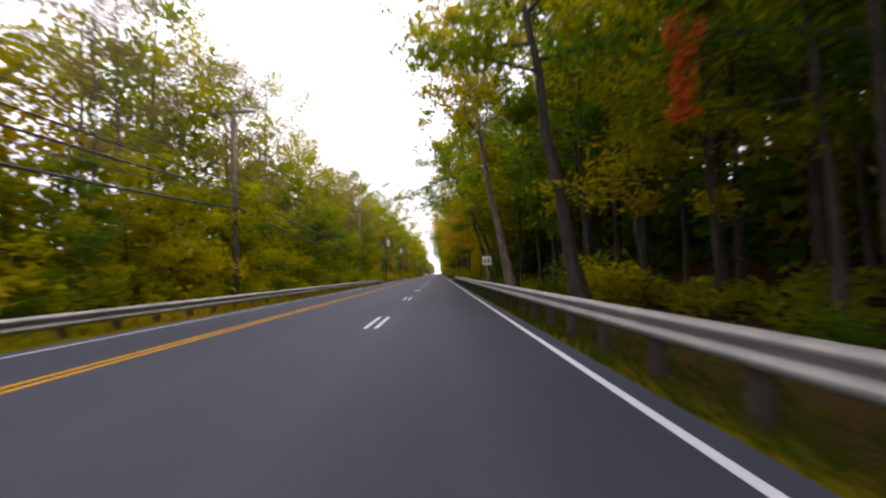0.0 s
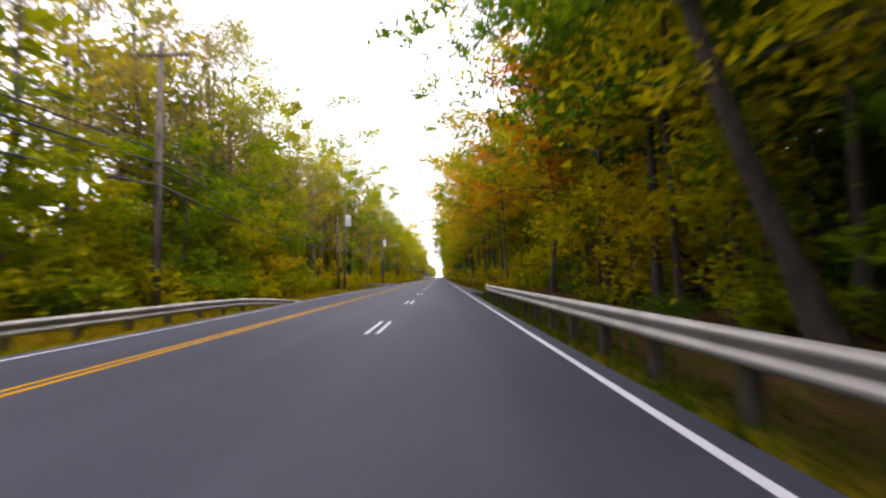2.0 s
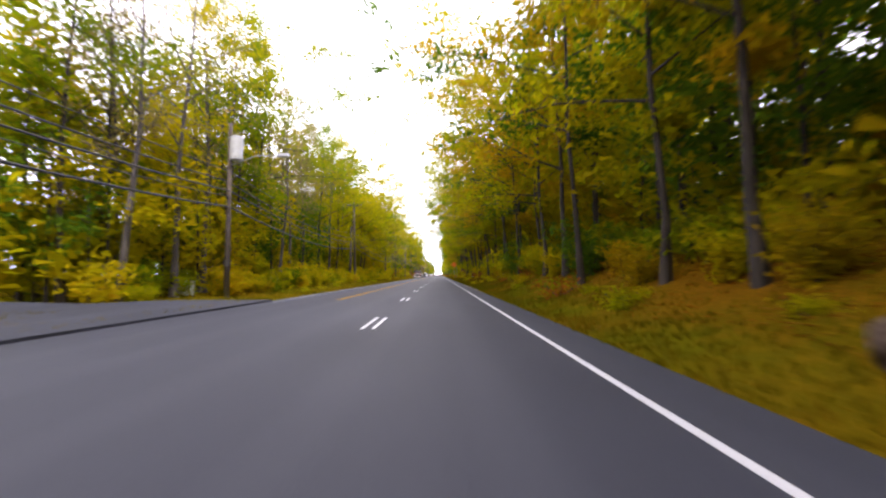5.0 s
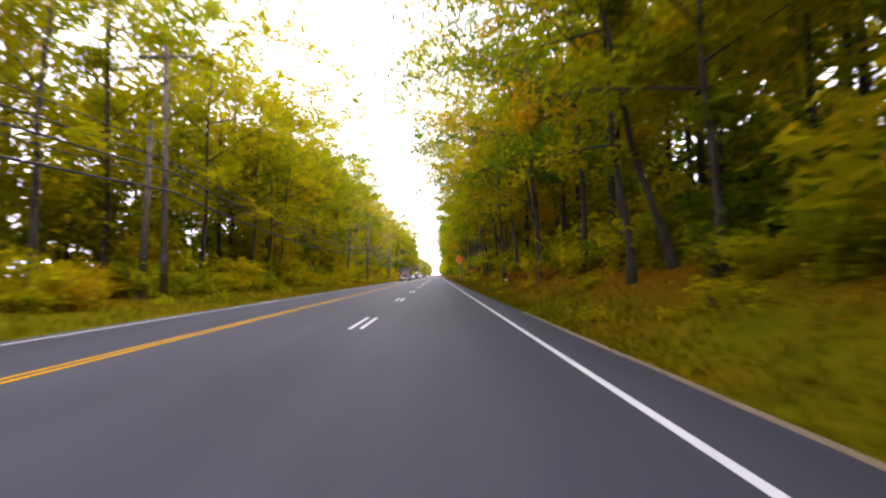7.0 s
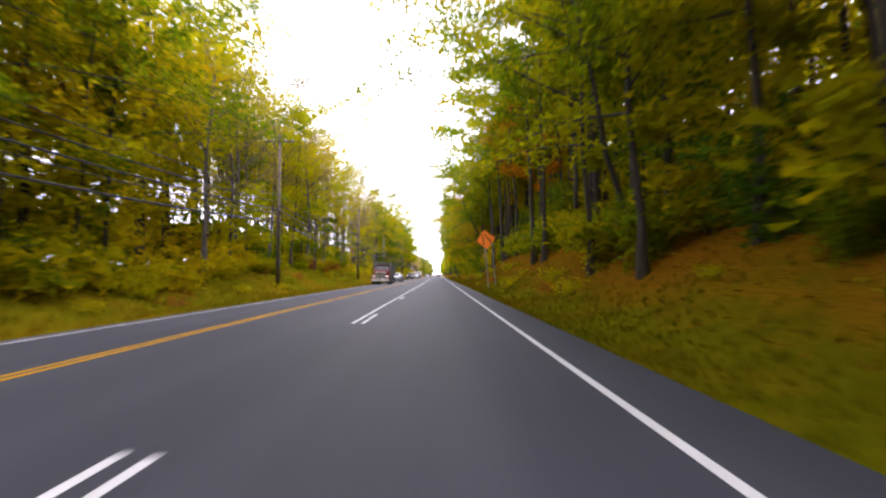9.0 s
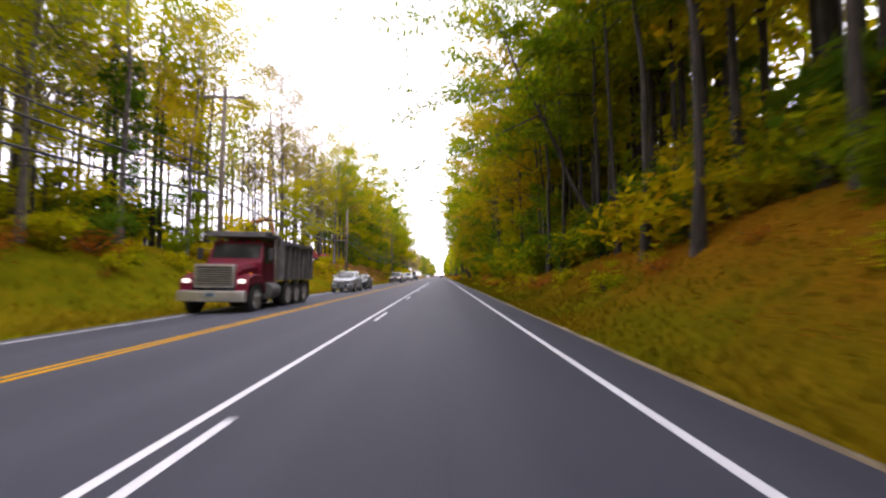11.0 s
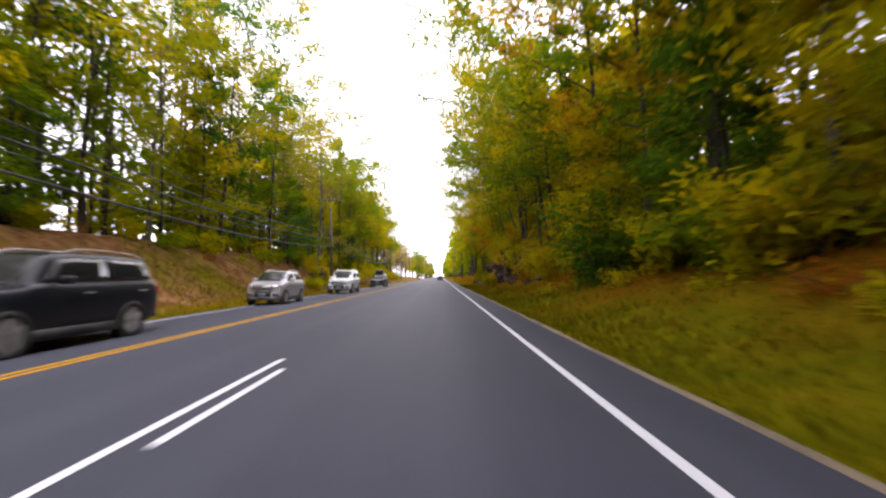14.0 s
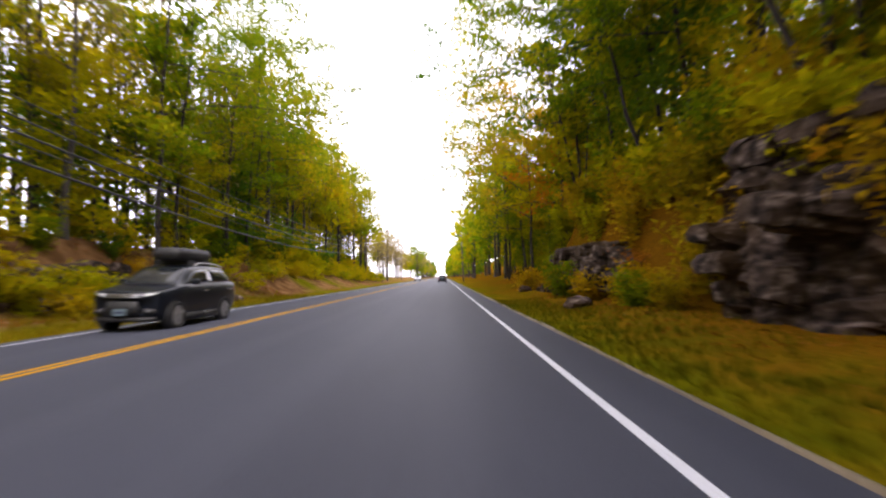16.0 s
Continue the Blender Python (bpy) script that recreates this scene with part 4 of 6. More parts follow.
def beam_mesh(length):
    verts, faces, n = [], [], len(W_PROFILE)
    for y in (0, length):
        verts += [(a, y, c * 1.12) for a, c in W_PROFILE] + [(a - 0.006, y, c * 1.12) for a, c in W_PROFILE]
    for i in range(n - 1):
        faces += [(i, i + 1, 2 * n + i + 1, 2 * n + i), (n + i + 1, n + i, 3 * n + i, 3 * n + i + 1)]
    faces += [(0, n, n + 1, 1), (0, 2 * n, 3 * n, n), (n - 1, 2 * n - 1, 4 * n - 1, 3 * n - 1)]
    me = bpy.data.meshes.new("beam")
    me.from_pydata(verts, [], faces)
    me.materials.append(STEEL)
    me.polygons.foreach_set("use_smooth", [True] * len(me.polygons))
    return me


def post_mesh():
    bm = bmesh.new()
    for x0, x1, y0, y1 in ((-0.055, -0.045, -0.075, 0.075), (-0.055, 0.095, -0.006, 0.006), (0.085, 0.095, -0.075, 0.075)):
        box(bm, x0, x1, y0, y1, -1.2, 0.12)
    me = bpy.data.meshes.new("post")
    bm.to_mesh(me)
    bm.free()
    me.materials.append(POST_STEEL)
    return me


BEAM, POST = beam_mesh(3.83), post_mesh()


def guardrail(x, y0, y1, height, side, end_drop, label, flare=0.0):
    """side: +1 when the beam's waves face +x. end_drop: the last panels bend down into the ground."""
    rail = empty("guardrail", label, "guardrail", "guardrails", pose(x, y0, 0))
    y, flip = y0, 0 if side > 0 else 180
    while y < y1:
        g = road_z(x) + height - 0.155
        f0, f1 = max(0, (y - (y1 - end_drop)) / max(end_drop, 0.1)), max(0, (y + 3.81 - (y1 - end_drop)) / max(end_drop, 0.1))
        z0, z1 = g - 0.62 * f0 ** 1.5, g - 0.62 * f1 ** 1.5
        b = new("beam", BEAM)
        b.parent = rail
        tilt = math.degrees(math.atan2(z1 - z0, 3.81))
        q0, q1 = flare * max(0, (y - y1 + 9) / 9) ** 2, flare * max(0, (y + 3.81 - y1 + 9) / 9) ** 2
        yaw = -math.degrees(math.atan2(q1 - q0, 3.81))
        b.matrix_basis = pose(q0, y - y0, z0, tilt, 0, yaw) if side > 0 else pose(q1, y - y0 + 3.81, z1, -tilt, 0, flip + yaw)
        for k in (0.0, 1.905):
            f = max(0, (y + k - (y1 - end_drop)) / max(end_drop, 0.1))
            p = new("post", POST)
            p.parent = rail
            p.matrix_basis = pose(-0.1 * side + flare * max(0, (y + k + 0.2 - y1 + 9) / 9) ** 2, y - y0 + k + 0.2, g - 0.62 * f ** 1.5 + 0.03, 0, 0, 0 if side < 0 else 180)
        y += 3.81
    return rail


guardrail(2.74, -34.3, 83.8, 0.865, -1, 0, "galvanised steel guardrail on steel posts beside the near lane", 1.0)
guardrail(-9.0, -32.7, 79, 0.60, 1, 11, "galvanised steel guardrail with its end sloping into the verge")

# ---- utility poles and wires ----
def utility_pole(x, y, high, label, arm=True, transformer=False, lamp=False, lean=0.0):
    z = land_z(x, y) - 0.3
    pole = empty("utility_pole", label, "utility pole", "utility poles along the far verge", pose(x, y, z, 0, lean, 0))
    bm = bmesh.new()
    cyl(bm, (0, 0, 0), (0, 0, high + 0.3), 0.17, 0.11, 12)
    shaft = part("shaft", bm, POLE_WOOD, pole, smooth=True)
    if arm:
        bm = bmesh.new()
        box(bm, -1.25, 1.25, -0.16, -0.05, high - 0.35, high - 0.22)
        a = part("crossarm", bm, POLE_WOOD, pole)
        for k in (-1.1, -0.5, 0.5, 1.1):
            bm = bmesh.new()
            cyl(bm, (k, -0.1, high - 0.22), (k, -0.1, high - 0.08), 0.045, 0.03, 8)
            part("insulator", bm, TRANSFORMER, a)
    if transformer:
        bm = bmesh.new()
        cyl(bm, (0.42, -0.1, 8.5), (0.42, -0.1, 9.8), 0.36, 0.36, 16)
        cyl(bm, (0.42, -0.1, 9.8), (0.42, -0.1, 9.9), 0.36, 0.2, 16)
        t = part("transformer", bm, TRANSFORMER, pole, "pale grey steel transformer can", smooth=False)
        bm = bmesh.new()
        for dx in (0.3, 0.55):
            cyl(bm, (dx, -0.1, 9.88), (dx, -0.1, 10.15), 0.05, 0.03, 8)
        part("bushing", bm, POLE_WOOD, t)
    if lamp:
        bm = bmesh.new()
        cyl(bm, (0.1, 0, 8.2), (1.6, -0.05, 8.75), 0.035, 0.03, 8)
        cyl(bm, (1.6, -0.05, 8.75), (2.9, -0.05, 8.8), 0.03, 0.03, 8)
        la = part("lamp_arm", bm, STEEL, pole)
        bm = bmesh.new()
        box(bm, 2.8, 3.5, -0.2, 0.1, 8.7, 8.86, bevel=0.05)
        part("lamp_head", bm, TRANSFORMER, la, "pale street lamp head")
    bm = bmesh.new()
    cyl(bm, (0, -0.02, 2.2), (0, -0.02, 2.6), 0.185, 0.183, 12)
    part("band", bm, POST_STEEL, shaft)
    return pole


POLES = ((-11.2, -24, 11.5), (-11.3, 26, 11.5), (-11.6, 68, 11.5), (-12.3, 108, 11.0), (-12.6, 149, 10.4), (-13.2, 193, 12.6), (-13.0, 256, 12.6), (-13.0, 293, 11.8), (-13.2, 330, 9.8), (-14.0, 397.5, 12.0), (-14.0, 469, 11.5), (-13.0, 530, 11.5))
for i, (x, y, high) in enumerate(POLES):
    utility_pole(x, y, high, "weathered brown wooden utility pole on the verge", i not in (3, 4, 8), i in (3, 4), i == 4, (0.6, -0.8, 0.4, 0.9)[i % 4])
utility_pole(-13.9, 192.4, 8.4, "short weathered wooden pole beside a taller one", False, lean=1.6)
utility_pole(-12.9, 107.5, 9.5, "short weathered wooden pole beside a taller one", False, lean=-0.6)
utility_pole(4.9, 487, 11.0, "distant wooden utility pole near the road edge", True, lean=-2)


def wire(points, radius):
    cu = bpy.data.curves.new("wire", "CURVE")
    cu.dimensions, cu.bevel_depth, cu.bevel_resolution = "3D", radius, 1
    sp = cu.splines.new("POLY")
    sp.points.add(len(points) - 1)
    for q, p in zip(sp.points, points):
        q.co = (*p, 1)
    cu.materials.append(WIRE)
    ob = new("overhead_wire", cu)
    return tagged(ob, "black overhead cable slung between the utility poles", "cable", "overhead cables")


for drop, radius, side in ((0.0, 0.022, 0.15), (0.55, 0.034, -0.1), (1.15, 0.042, 0.12), (1.5, 0.022, 0.12), (2.1, 0.052, 0.12)):
    pts = []
    for (xa, ya, ha), (xb, yb, hb) in zip(POLES, POLES[1:]):
        za, zb = land_z(xa, ya) + 7.5 - drop, land_z(xb, yb) + 7.5 - drop
        for k in range(10):
            f = k / 10
            pts.append((xa + (xb - xa) * f + side, ya + (yb - ya) * f, za + (zb - za) * f - 4 * f * (1 - f) * (yb - ya) * (0.017 + 0.002 * drop)))
    wire(pts, radius)

# ---- signs ----
SIGN_WHITE = plain("white_sign_sheeting", (0.82, 0.82, 0.80), 0.5, 0.0, 0.12)
SIGN_BLACK = plain("black_sign_print", (0.02, 0.02, 0.02), 0.5)
SIGN_ORANGE = plain("orange_sign_sheeting", (0.95, 0.23, 0.006), 0.7, 0.0, 0.12)
GALV_DARK = plain("dull_galvanised_post", (0.30, 0.30, 0.29), 0.6, 0.4)


def plate(bm, w, h, thick, corner, m):
    pts = []
    for cx, cz, a0 in ((w / 2 - corner, h / 2 - corner, 0), (-w / 2 + corner, h / 2 - corner, 90), (-w / 2 + corner, -h / 2 + corner, 180), (w / 2 - corner, -h / 2 + corner, 270)):
        pts += [(cx + corner * math.cos(radians(a0 + k * 30)), cz + corner * math.sin(radians(a0 + k * 30))) for k in range(4)]
    front = [bm.verts.new(m @ Vector((x, 0, z))) for x, z in pts]
    back = [bm.verts.new(m @ Vector((x, thick, z))) for x, z in pts]
    bm.faces.new(front)
    bm.faces.new(back[::-1])
    for i in range(len(pts)):
        bm.faces.new((front[i], front[i - 1], back[i - 1], back[i]))
    return bm


def lettering(text, size, mat, parent, at):
    cu = bpy.data.curves.new("lettering", "FONT")
    cu.body, cu.size, cu.extrude, cu.align_x, cu.align_y, cu.offset = text, size, 0.002, "CENTER", "CENTER", 0.008
    tmp = new("lettering_source", cu)
    me = bpy.data.meshes.new_from_object(tmp.evaluated_get(bpy.context.evaluated_depsgraph_get()))
    bpy.data.objects.remove(tmp)
    bpy.data.curves.remove(cu)
    me.materials.clear()
    me.materials.append(mat)
    ob = new("lettering", me)
    ob.parent = parent
    ob.matrix_basis = at
    return ob


def channel_post(bm, x, y, z0, z1):
    box(bm, x - 0.04, x + 0.04, y, y + 0.008, z0, z1)
    box(bm, x - 0.04, x - 0.032, y, y + 0.035, z0, z1)
    box(bm, x + 0.032, x + 0.04, y, y + 0.035, z0, z1)


def route_sign(x, y, z):
    g = land_z(x, y)
    s = empty("route_sign", "square white route sign with black number on a steel post", "road sign", "", pose(x, y, g, 0, -1.0, 3))
    bm = bmesh.new()
    channel_post(bm, 0, 0.012, -0.4, z - g + 0.3)
    part("post", bm, GALV_DARK, s)
    p = part("panel", plate(bmesh.new(), 0.76, 0.76, 0.01, 0.04, Matrix.Translation((0, 0, z - g))), SIGN_WHITE, s)
    bm = bmesh.new()
    for w, h, mz in ((0.70, 0.012, 0.35), (0.70, 0.012, -0.35)):
        box(bm, -w / 2, w / 2, -0.004, 0, z - g + mz - h / 2, z - g + mz + h / 2)
    for mx in (-0.35, 0.35):
        box(bm, mx - 0.006, mx + 0.006, -0.004, 0, z - g - 0.344, z - g + 0.344)
    part("border", bm, SIGN_BLACK, p)
    lettering("66", 0.62, SIGN_BLACK, p, pose(0, -0.004, z - g, 90, 0, 0))


route_sign(4.3, 39.5, 2.25)


def merge_sign(x, y, z):
    """Orange diamond, lane ends: two bars, the outer one bending in; its post leans."""
    g = land_z(x, y)
    s = empty("merge_sign", "leaning orange diamond road-work sign with black lane-merge symbol", "road sign", "", pose(x, y, g, 0, -3.6, 4))
    bm = bmesh.new()
    channel_post(bm, -0.1, 0.02, -0.5, z - g + 0.5)
    part("post", bm, GALV_DARK, s)
    bm = bmesh.new()
    channel_post(bm, 0.62, 0.5, -0.5, z - g - 0.25)
    box(bm, 0.0, 0.66, 0.03, 0.5, z - g - 0.45, z - g - 0.41)
    part("rear_post", bm, GALV_DARK, s)
    tip = pose(0, 0, 0, 0, -6.5, 0)
    m = Matrix.Translation((0, 0, z - g)) @ tip @ pose(0, 0, 0, 0, 45, 0)
    p = part("panel", plate(bmesh.new(), 1.2, 1.2, 0.012, 0.05, m), SIGN_ORANGE, s)
    bm = bmesh.new()
    for a, b, c, d in ((-0.565, 0.565, 0.55, 0.565), (-0.565, 0.565, -0.565, -0.55), (-0.565, -0.55, -0.55, 0.55), (0.55, 0.565, -0.55, 0.55)):
        box(bm, a, b, -0.004, 0, c, d, )
    bmesh.ops.transform(bm, matrix=m, verts=bm.verts[:])
    part("border", bm, SIGN_BLACK, p)
    bm = bmesh.new()
    runs = [((-0.22, -0.42), (-0.22, 0.42)), ((0.40, -0.40), (0.36, -0.12)), ((0.36, -0.12), (0.08, 0.16)), ((0.08, 0.16), (0.04, 0.42))]
    for (xa, za), (xb, zb) in runs:
        a, b = Vector((xa, 0, za)), Vector((xb, 0, zb))
        q = pose(0, 0, 0, 0, math.degrees(math.atan2(xb - xa, zb - za)), 0)
        t = bmesh.new()
        box(t, -0.045, 0.045, -0.005, -0.001, -0.03, (b - a).length + 0.03)
        bmesh.ops.transform(t, matrix=Matrix.Translation((0, 0, z - g)) @ tip @ Matrix.Translation((xa, 0, za)) @ q, verts=t.verts[:])
        me = bpy.data.meshes.new("run")
        t.to_mesh(me)
        t.free()
        bm.from_mesh(me)
        bpy.data.meshes.remove(me)
    part("symbol", bm, SIGN_BLACK, p)


merge_sign(4.4, 256.8, 4.15)

# ---- rock ledges ----
def ledge(name, label, x, y0, y1, high, facing, seed):
    """A blasted rock face: steps and blocks pushed out and in, running along the road."""
    verts, faces = [], []
    ny, nz = int((y1 - y0) / 0.28), 26
    for j in range(ny + 1):
        f = j / ny
        y = y0 + (y1 - y0) * f
        fade = min(1.0, f * 6, (1 - f) * 6)
        top = high * (0.45 + 0.55 * fade) * (1 + 0.28 * noise.noise(Vector((y * 0.16, seed, 0))))
        for i in range(nz + 1):
            g = i / nz
            z = top * g
            cell = Vector((math.floor(y / 1.9 + 0.7 * noise.noise(Vector((y * 0.4, z * 0.7, seed)))), math.floor(z / 0.75 + 0.6 * noise.noise(Vector((y * 0.3, z, seed + 3)))), seed))
            block = noise.noise(cell * 1.37 + Vector((0.31, 0.47, 0.13)))
            out = 1.25 * block + 0.45 * noise.fractal(Vector((y * 0.9, z * 1.4, seed)), 1.0, 2.0, 4) - 0.75 * g ** 1.6 - (1 - fade) * 1.2
            back = max(0.0, g - 0.92) * 22
            verts.append((x + facing * (out - back), y + 0.25 * noise.noise(Vector((y, z * 1.3, seed + 9))), land_z(x, y) - 0.5 + z))
    w = nz + 1
    faces = [(j * w + i, j * w + i + 1, (j + 1) * w + i + 1, (j + 1) * w + i) for j in range(ny) for i in range(nz)]
    top = empty(name, label, "rock", "rock ledges")
    link_mesh("rock_face", verts, faces, ROCK, top)
    rnd = random.Random(int(seed))
    for k in range(int((y1 - y0) * high * 0.55)):
        j = rnd.randint(2, ny - 2)
        i = min(nz - 3, int(rnd.random() ** 1.3 * nz))
        p = Vector(verts[j * w + i])
        b = new("rock_block", BLOCKS[k % len(BLOCKS)])
        b.parent = top
        r = rnd.uniform(0.25, 0.75)
        b.matrix_basis = pose(p.x + facing * 0.1, p.y, p.z, rnd.uniform(-14, 14), rnd.uniform(-10, 10), rnd.uniform(-18, 18)) @ Matrix.Diagonal((0.55 * r, r * rnd.uniform(0.8, 1.5), r * rnd.uniform(0.45, 0.8), 1))
    return top


def block_mesh(seed):
    """An angular lump of rock with chipped corners."""
    bm = bmesh.new()
    bmesh.ops.create_cube(bm, size=2)
    bmesh.ops.subdivide_edges(bm, edges=bm.edges[:], cuts=1, use_grid_fill=True)
    for v in bm.verts:
        v.co += Vector([0.34 * noise.noise(v.co * 1.7 + Vector((seed, q * 5.0, 0))) for q in range(3)])
        if abs(v.co.x) + abs(v.co.y) + abs(v.co.z) > 2.2:
            v.co *= 0.82
    me = bpy.data.meshes.new("rock_block")
    bm.to_mesh(me)
    bm.free()
    me.materials.append(ROCK)
    return me


BLOCKS = [block_mesh(q) for q in range(6)]
ledge("rock_ledge", "dark jagged grey-brown rock ledge above the verge", 7.7, 388.5, 397, 5.4, -1, 2.0)
ledge("rock_ledge", "brown broken rock ledge half buried in the bank", 8.1, 380.5, 388, 4.0, -1, 11.0)
ledge("rock_ledge", "lower broken rock ledge under amber shrubs", 7.8, 402, 418, 3.5, -1, 5.0)
ledge("rock_ledge", "low brown rock ledge on the far bank", -15.0, 388, 411, 2.2, 1, 8.0)


def boulder(x, y, r, seed, label):
    bm = bmesh.new()
    bmesh.ops.create_icosphere(bm, subdivisions=3, radius=r)
    for v in bm.verts:
        n = v.co.normalized()
        v.co += n * r * (0.35 * noise.noise(n * 1.3 + Vector((seed, 0, 0))) + 0.12 * noise.noise(n * 4 + Vector((seed, 3, 0))))
        v.co.z *= 0.7
    ob = part("boulder", bm, ROCK)
    ob.matrix_basis = pose(x, y, land_z(x, y) + r * 0.12, 0, 0, seed * 40)
    return tagged(ob, label, "rock", "boulders")


boulder(5.6, 127, 0.75, 1, "dark boulder on the grassy bank")
for i, (x, y, r) in enumerate(((6.8, 378, 0.35), (6.2, 403.5, 0.6), (7.4, 374, 0.35), (6.5, 418, 0.5), (-12.3, 388, 0.5), (-11.9, 411, 0.45), (7.4, 370, 0.4))):
    boulder(x, y, r, 2 + i, "grey-brown boulder at the foot of the ledge")
random.seed(21)
for i in range(16):
    y = 378 + i * 2.6
    (golden if i % 3 else shrubs[1]).put(9.3 + random.uniform(-0.3, 0.6), y, random.uniform(0, 360), random.uniform(0.7, 1.2))
for i in range(10):
    (golden, rusty, shrubs[1], golden)[i % 4].put(8.9 + random.uniform(-0.8, 1.6), 365 + i * 1.9, 70 * i, random.uniform(0.5, 0.85))
for i, (x, y, r) in enumerate(((8.0, 379.5, 0.4), (8.5, 374.5, 0.4), (7.3, 383.0, 0.4), (8.1, 381.5, 0.5))):
    boulder(x, y, r, 20 + i, "brown rock breaking out of the bank")
for i in range(12):
    (golden, shrubs[0], golden, shrubs[1])[i % 4].put(9.6 + random.uniform(-0.3, 1.6), 396.5 + i * 1.7, 70 * i, random.uniform(0.7, 1.15))
for i, y in enumerate((397.6, 399.2, 401, 405.5, 409, 413.5, 419)):
    (golden, shrubs[0], golden)[i % 3].put(7.0 + random.uniform(-0.2, 0.6), y, 40 * y, random.uniform(0.5, 0.85))
for i in range(9):
    shrubs[1].put(-14.4 + random.uniform(-0.5, 0.5), 388 + i * 3, i * 50, random.uniform(0.45, 0.7))



def vine(x, y, z0, z1, tone, label):
    """A creeper hanging down from a limb, all turning red."""
    rng, rnd = np.random.default_rng(91), random.Random(91)
    top = empty("vine", label, "vine", "", pose(x, y, 0))
    wood, anchors = Wood(), []
    for k in range(4):
        pts = [Vector((rnd.uniform(-0.3, 0.3) * (1 - i / 6) + 0.06 * k, rnd.uniform(-0.3, 0.3) * (1 - i / 6), z1 + (z0 - z1) * i / 5)) for i in range(6)]
        wood.tube(pts, [0.02] * 5 + [0.006], 3)
        anchors += [a.lerp(b, q) for a, b in zip(pts, pts[1:]) for q in (0.2, 0.6, 1.0)]
    link_mesh("stem", wood.v, wood.f, BARK, top)
    me = leaf_mesh(np.array([tuple(a) for a in anchors]), 420, 0.18, 0.12, rng)
    me.materials.append(LEAF[tone])
    new("leaves", me).parent = top


vine(5.6, 10.2, 4.7, 6.9, "red", "red-orange creeper hanging from a roadside tree")

# ---- vehicles ----
GLASS = glass_material("dark_tinted_car_glass")
RUBBER = plain("black_tyre_rubber", (0.014, 0.014, 0.015), 0.85)
ALLOY = plain("grey_alloy_wheel", (0.32, 0.32, 0.33), 0.4, 0.3)
CHROME = plain("chrome_trim", (0.70, 0.70, 0.73), 0.28, 0.9, 0.25)
BLACK = plain("black_car_plastic", (0.015, 0.015, 0.016), 0.6)
PLATE = plain("pale_number_plate", (0.16, 0.22, 0.25), 0.5)
BAR = plain("dark_blue_plate_bar", (0.03, 0.04, 0.09), 0.5)
LAMP = lamp_material("lit_headlamp", (1.0, 0.90, 0.80), 0.6)
LENS = plain("clear_lamp_lens", (0.7, 0.72, 0.74), 0.08, 0.3, 0.1)
DIM_LENS = plain("dull_fog_lamp_lens", (0.16, 0.16, 0.17), 0.2, 0.2, 0.1)
RED_LENS = plain("red_lamp_lens", (0.45, 0.012, 0.012), 0.15)
AMBER_LENS = plain("amber_lamp_lens", (0.75, 0.22, 0.02), 0.2)


def loft(rings):
    bm = bmesh.new()
    rows_ = [[bm.verts.new(p) for p in r] for r in rings]
    n = len(rows_[0])
    for a, b in zip(rows_, rows_[1:]):
        for i in range(n):
            bm.faces.new((a[i], a[(i + 1) % n], b[(i + 1) % n], b[i]))
    bm.faces.new(rows_[0][::-1])
    bm.faces.new(rows_[-1])
    return bm


def soften(ob, angle=32):
    m = ob.modifiers.new("edges", "BEVEL")
    m.width, m.segments, m.limit_method, m.angle_limit = 0.03, 2, "ANGLE", radians(angle)
    return ob


def quad_panel(name, pts, mat, parent, thick=0.012, label=""):
    """A slightly raised panel on four corners (anticlockwise seen from outside)."""
    v = [Vector(p) for p in pts]
    n = (v[1] - v[0]).cross(v[3] - v[0]).normalized()
    bm = bmesh.new()
    a = [bm.verts.new(p - n * 0.06) for p in v]
    b = [bm.verts.new(p + n * thick) for p in v]
    bm.faces.new(b)
    for i in range(4):
        bm.faces.new((a[i], a[(i + 1) % 4], b[(i + 1) % 4], b[i]))
    return part(name, bm, mat, parent, label)


def wheel(parent, x, y, r, width):
    s = 1 if x > 0 else -1
    bm = bmesh.new()
    prof = ((r * 0.70, 0.0), (r * 0.93, 0.0), (r, 0.035), (r, width - 0.035), (r * 0.93, width), (r * 0.70, width))
    n, ring = 24, []
    for k in range(n):
        a = 2 * math.pi * k / n
        ring.append([bm.verts.new((x - s * w, y + q * math.cos(a), r + q * math.sin(a))) for q, w in prof])
    for k in range(n):
        a, b = ring[k], ring[(k + 1) % n]
        for i in range(len(prof)):
            bm.faces.new((a[i], a[(i + 1) % 6], b[(i + 1) % 6], b[i]))
    ty = part("wheel", bm, RUBBER, parent, smooth=True)
    bm = bmesh.new()
    cyl(bm, (x - s * 0.10, y, r), (x - s * 0.022, y, r), r * 0.72, r * 0.72, 20)
    for k in range(5):
        a = k * 2 * math.pi / 5
        t = bmesh.new()
        box(t, -0.02, 0.02, -0.05, 0.05, 0.03, r * 0.68)
        bmesh.ops.transform(t, matrix=Matrix.Translation((x - s * 0.018, y, r)) @ Matrix.Rotation(a, 4, "X"), verts=t.verts[:])
        me = bpy.data.meshes.new("spoke")
        t.to_mesh(me)
        t.free()
        bm.from_mesh(me)
        bpy.data.meshes.remove(me)
    part("rim", bm, ALLOY, ty)
    bm = bmesh.new()
    cyl(bm, (x - s * 0.22, y, r + 0.02), (x - s * 0.035, y, r + 0.02), r * 1.16, r * 1.16, 24)
    part("wheel_arch", bm, BLACK, parent)


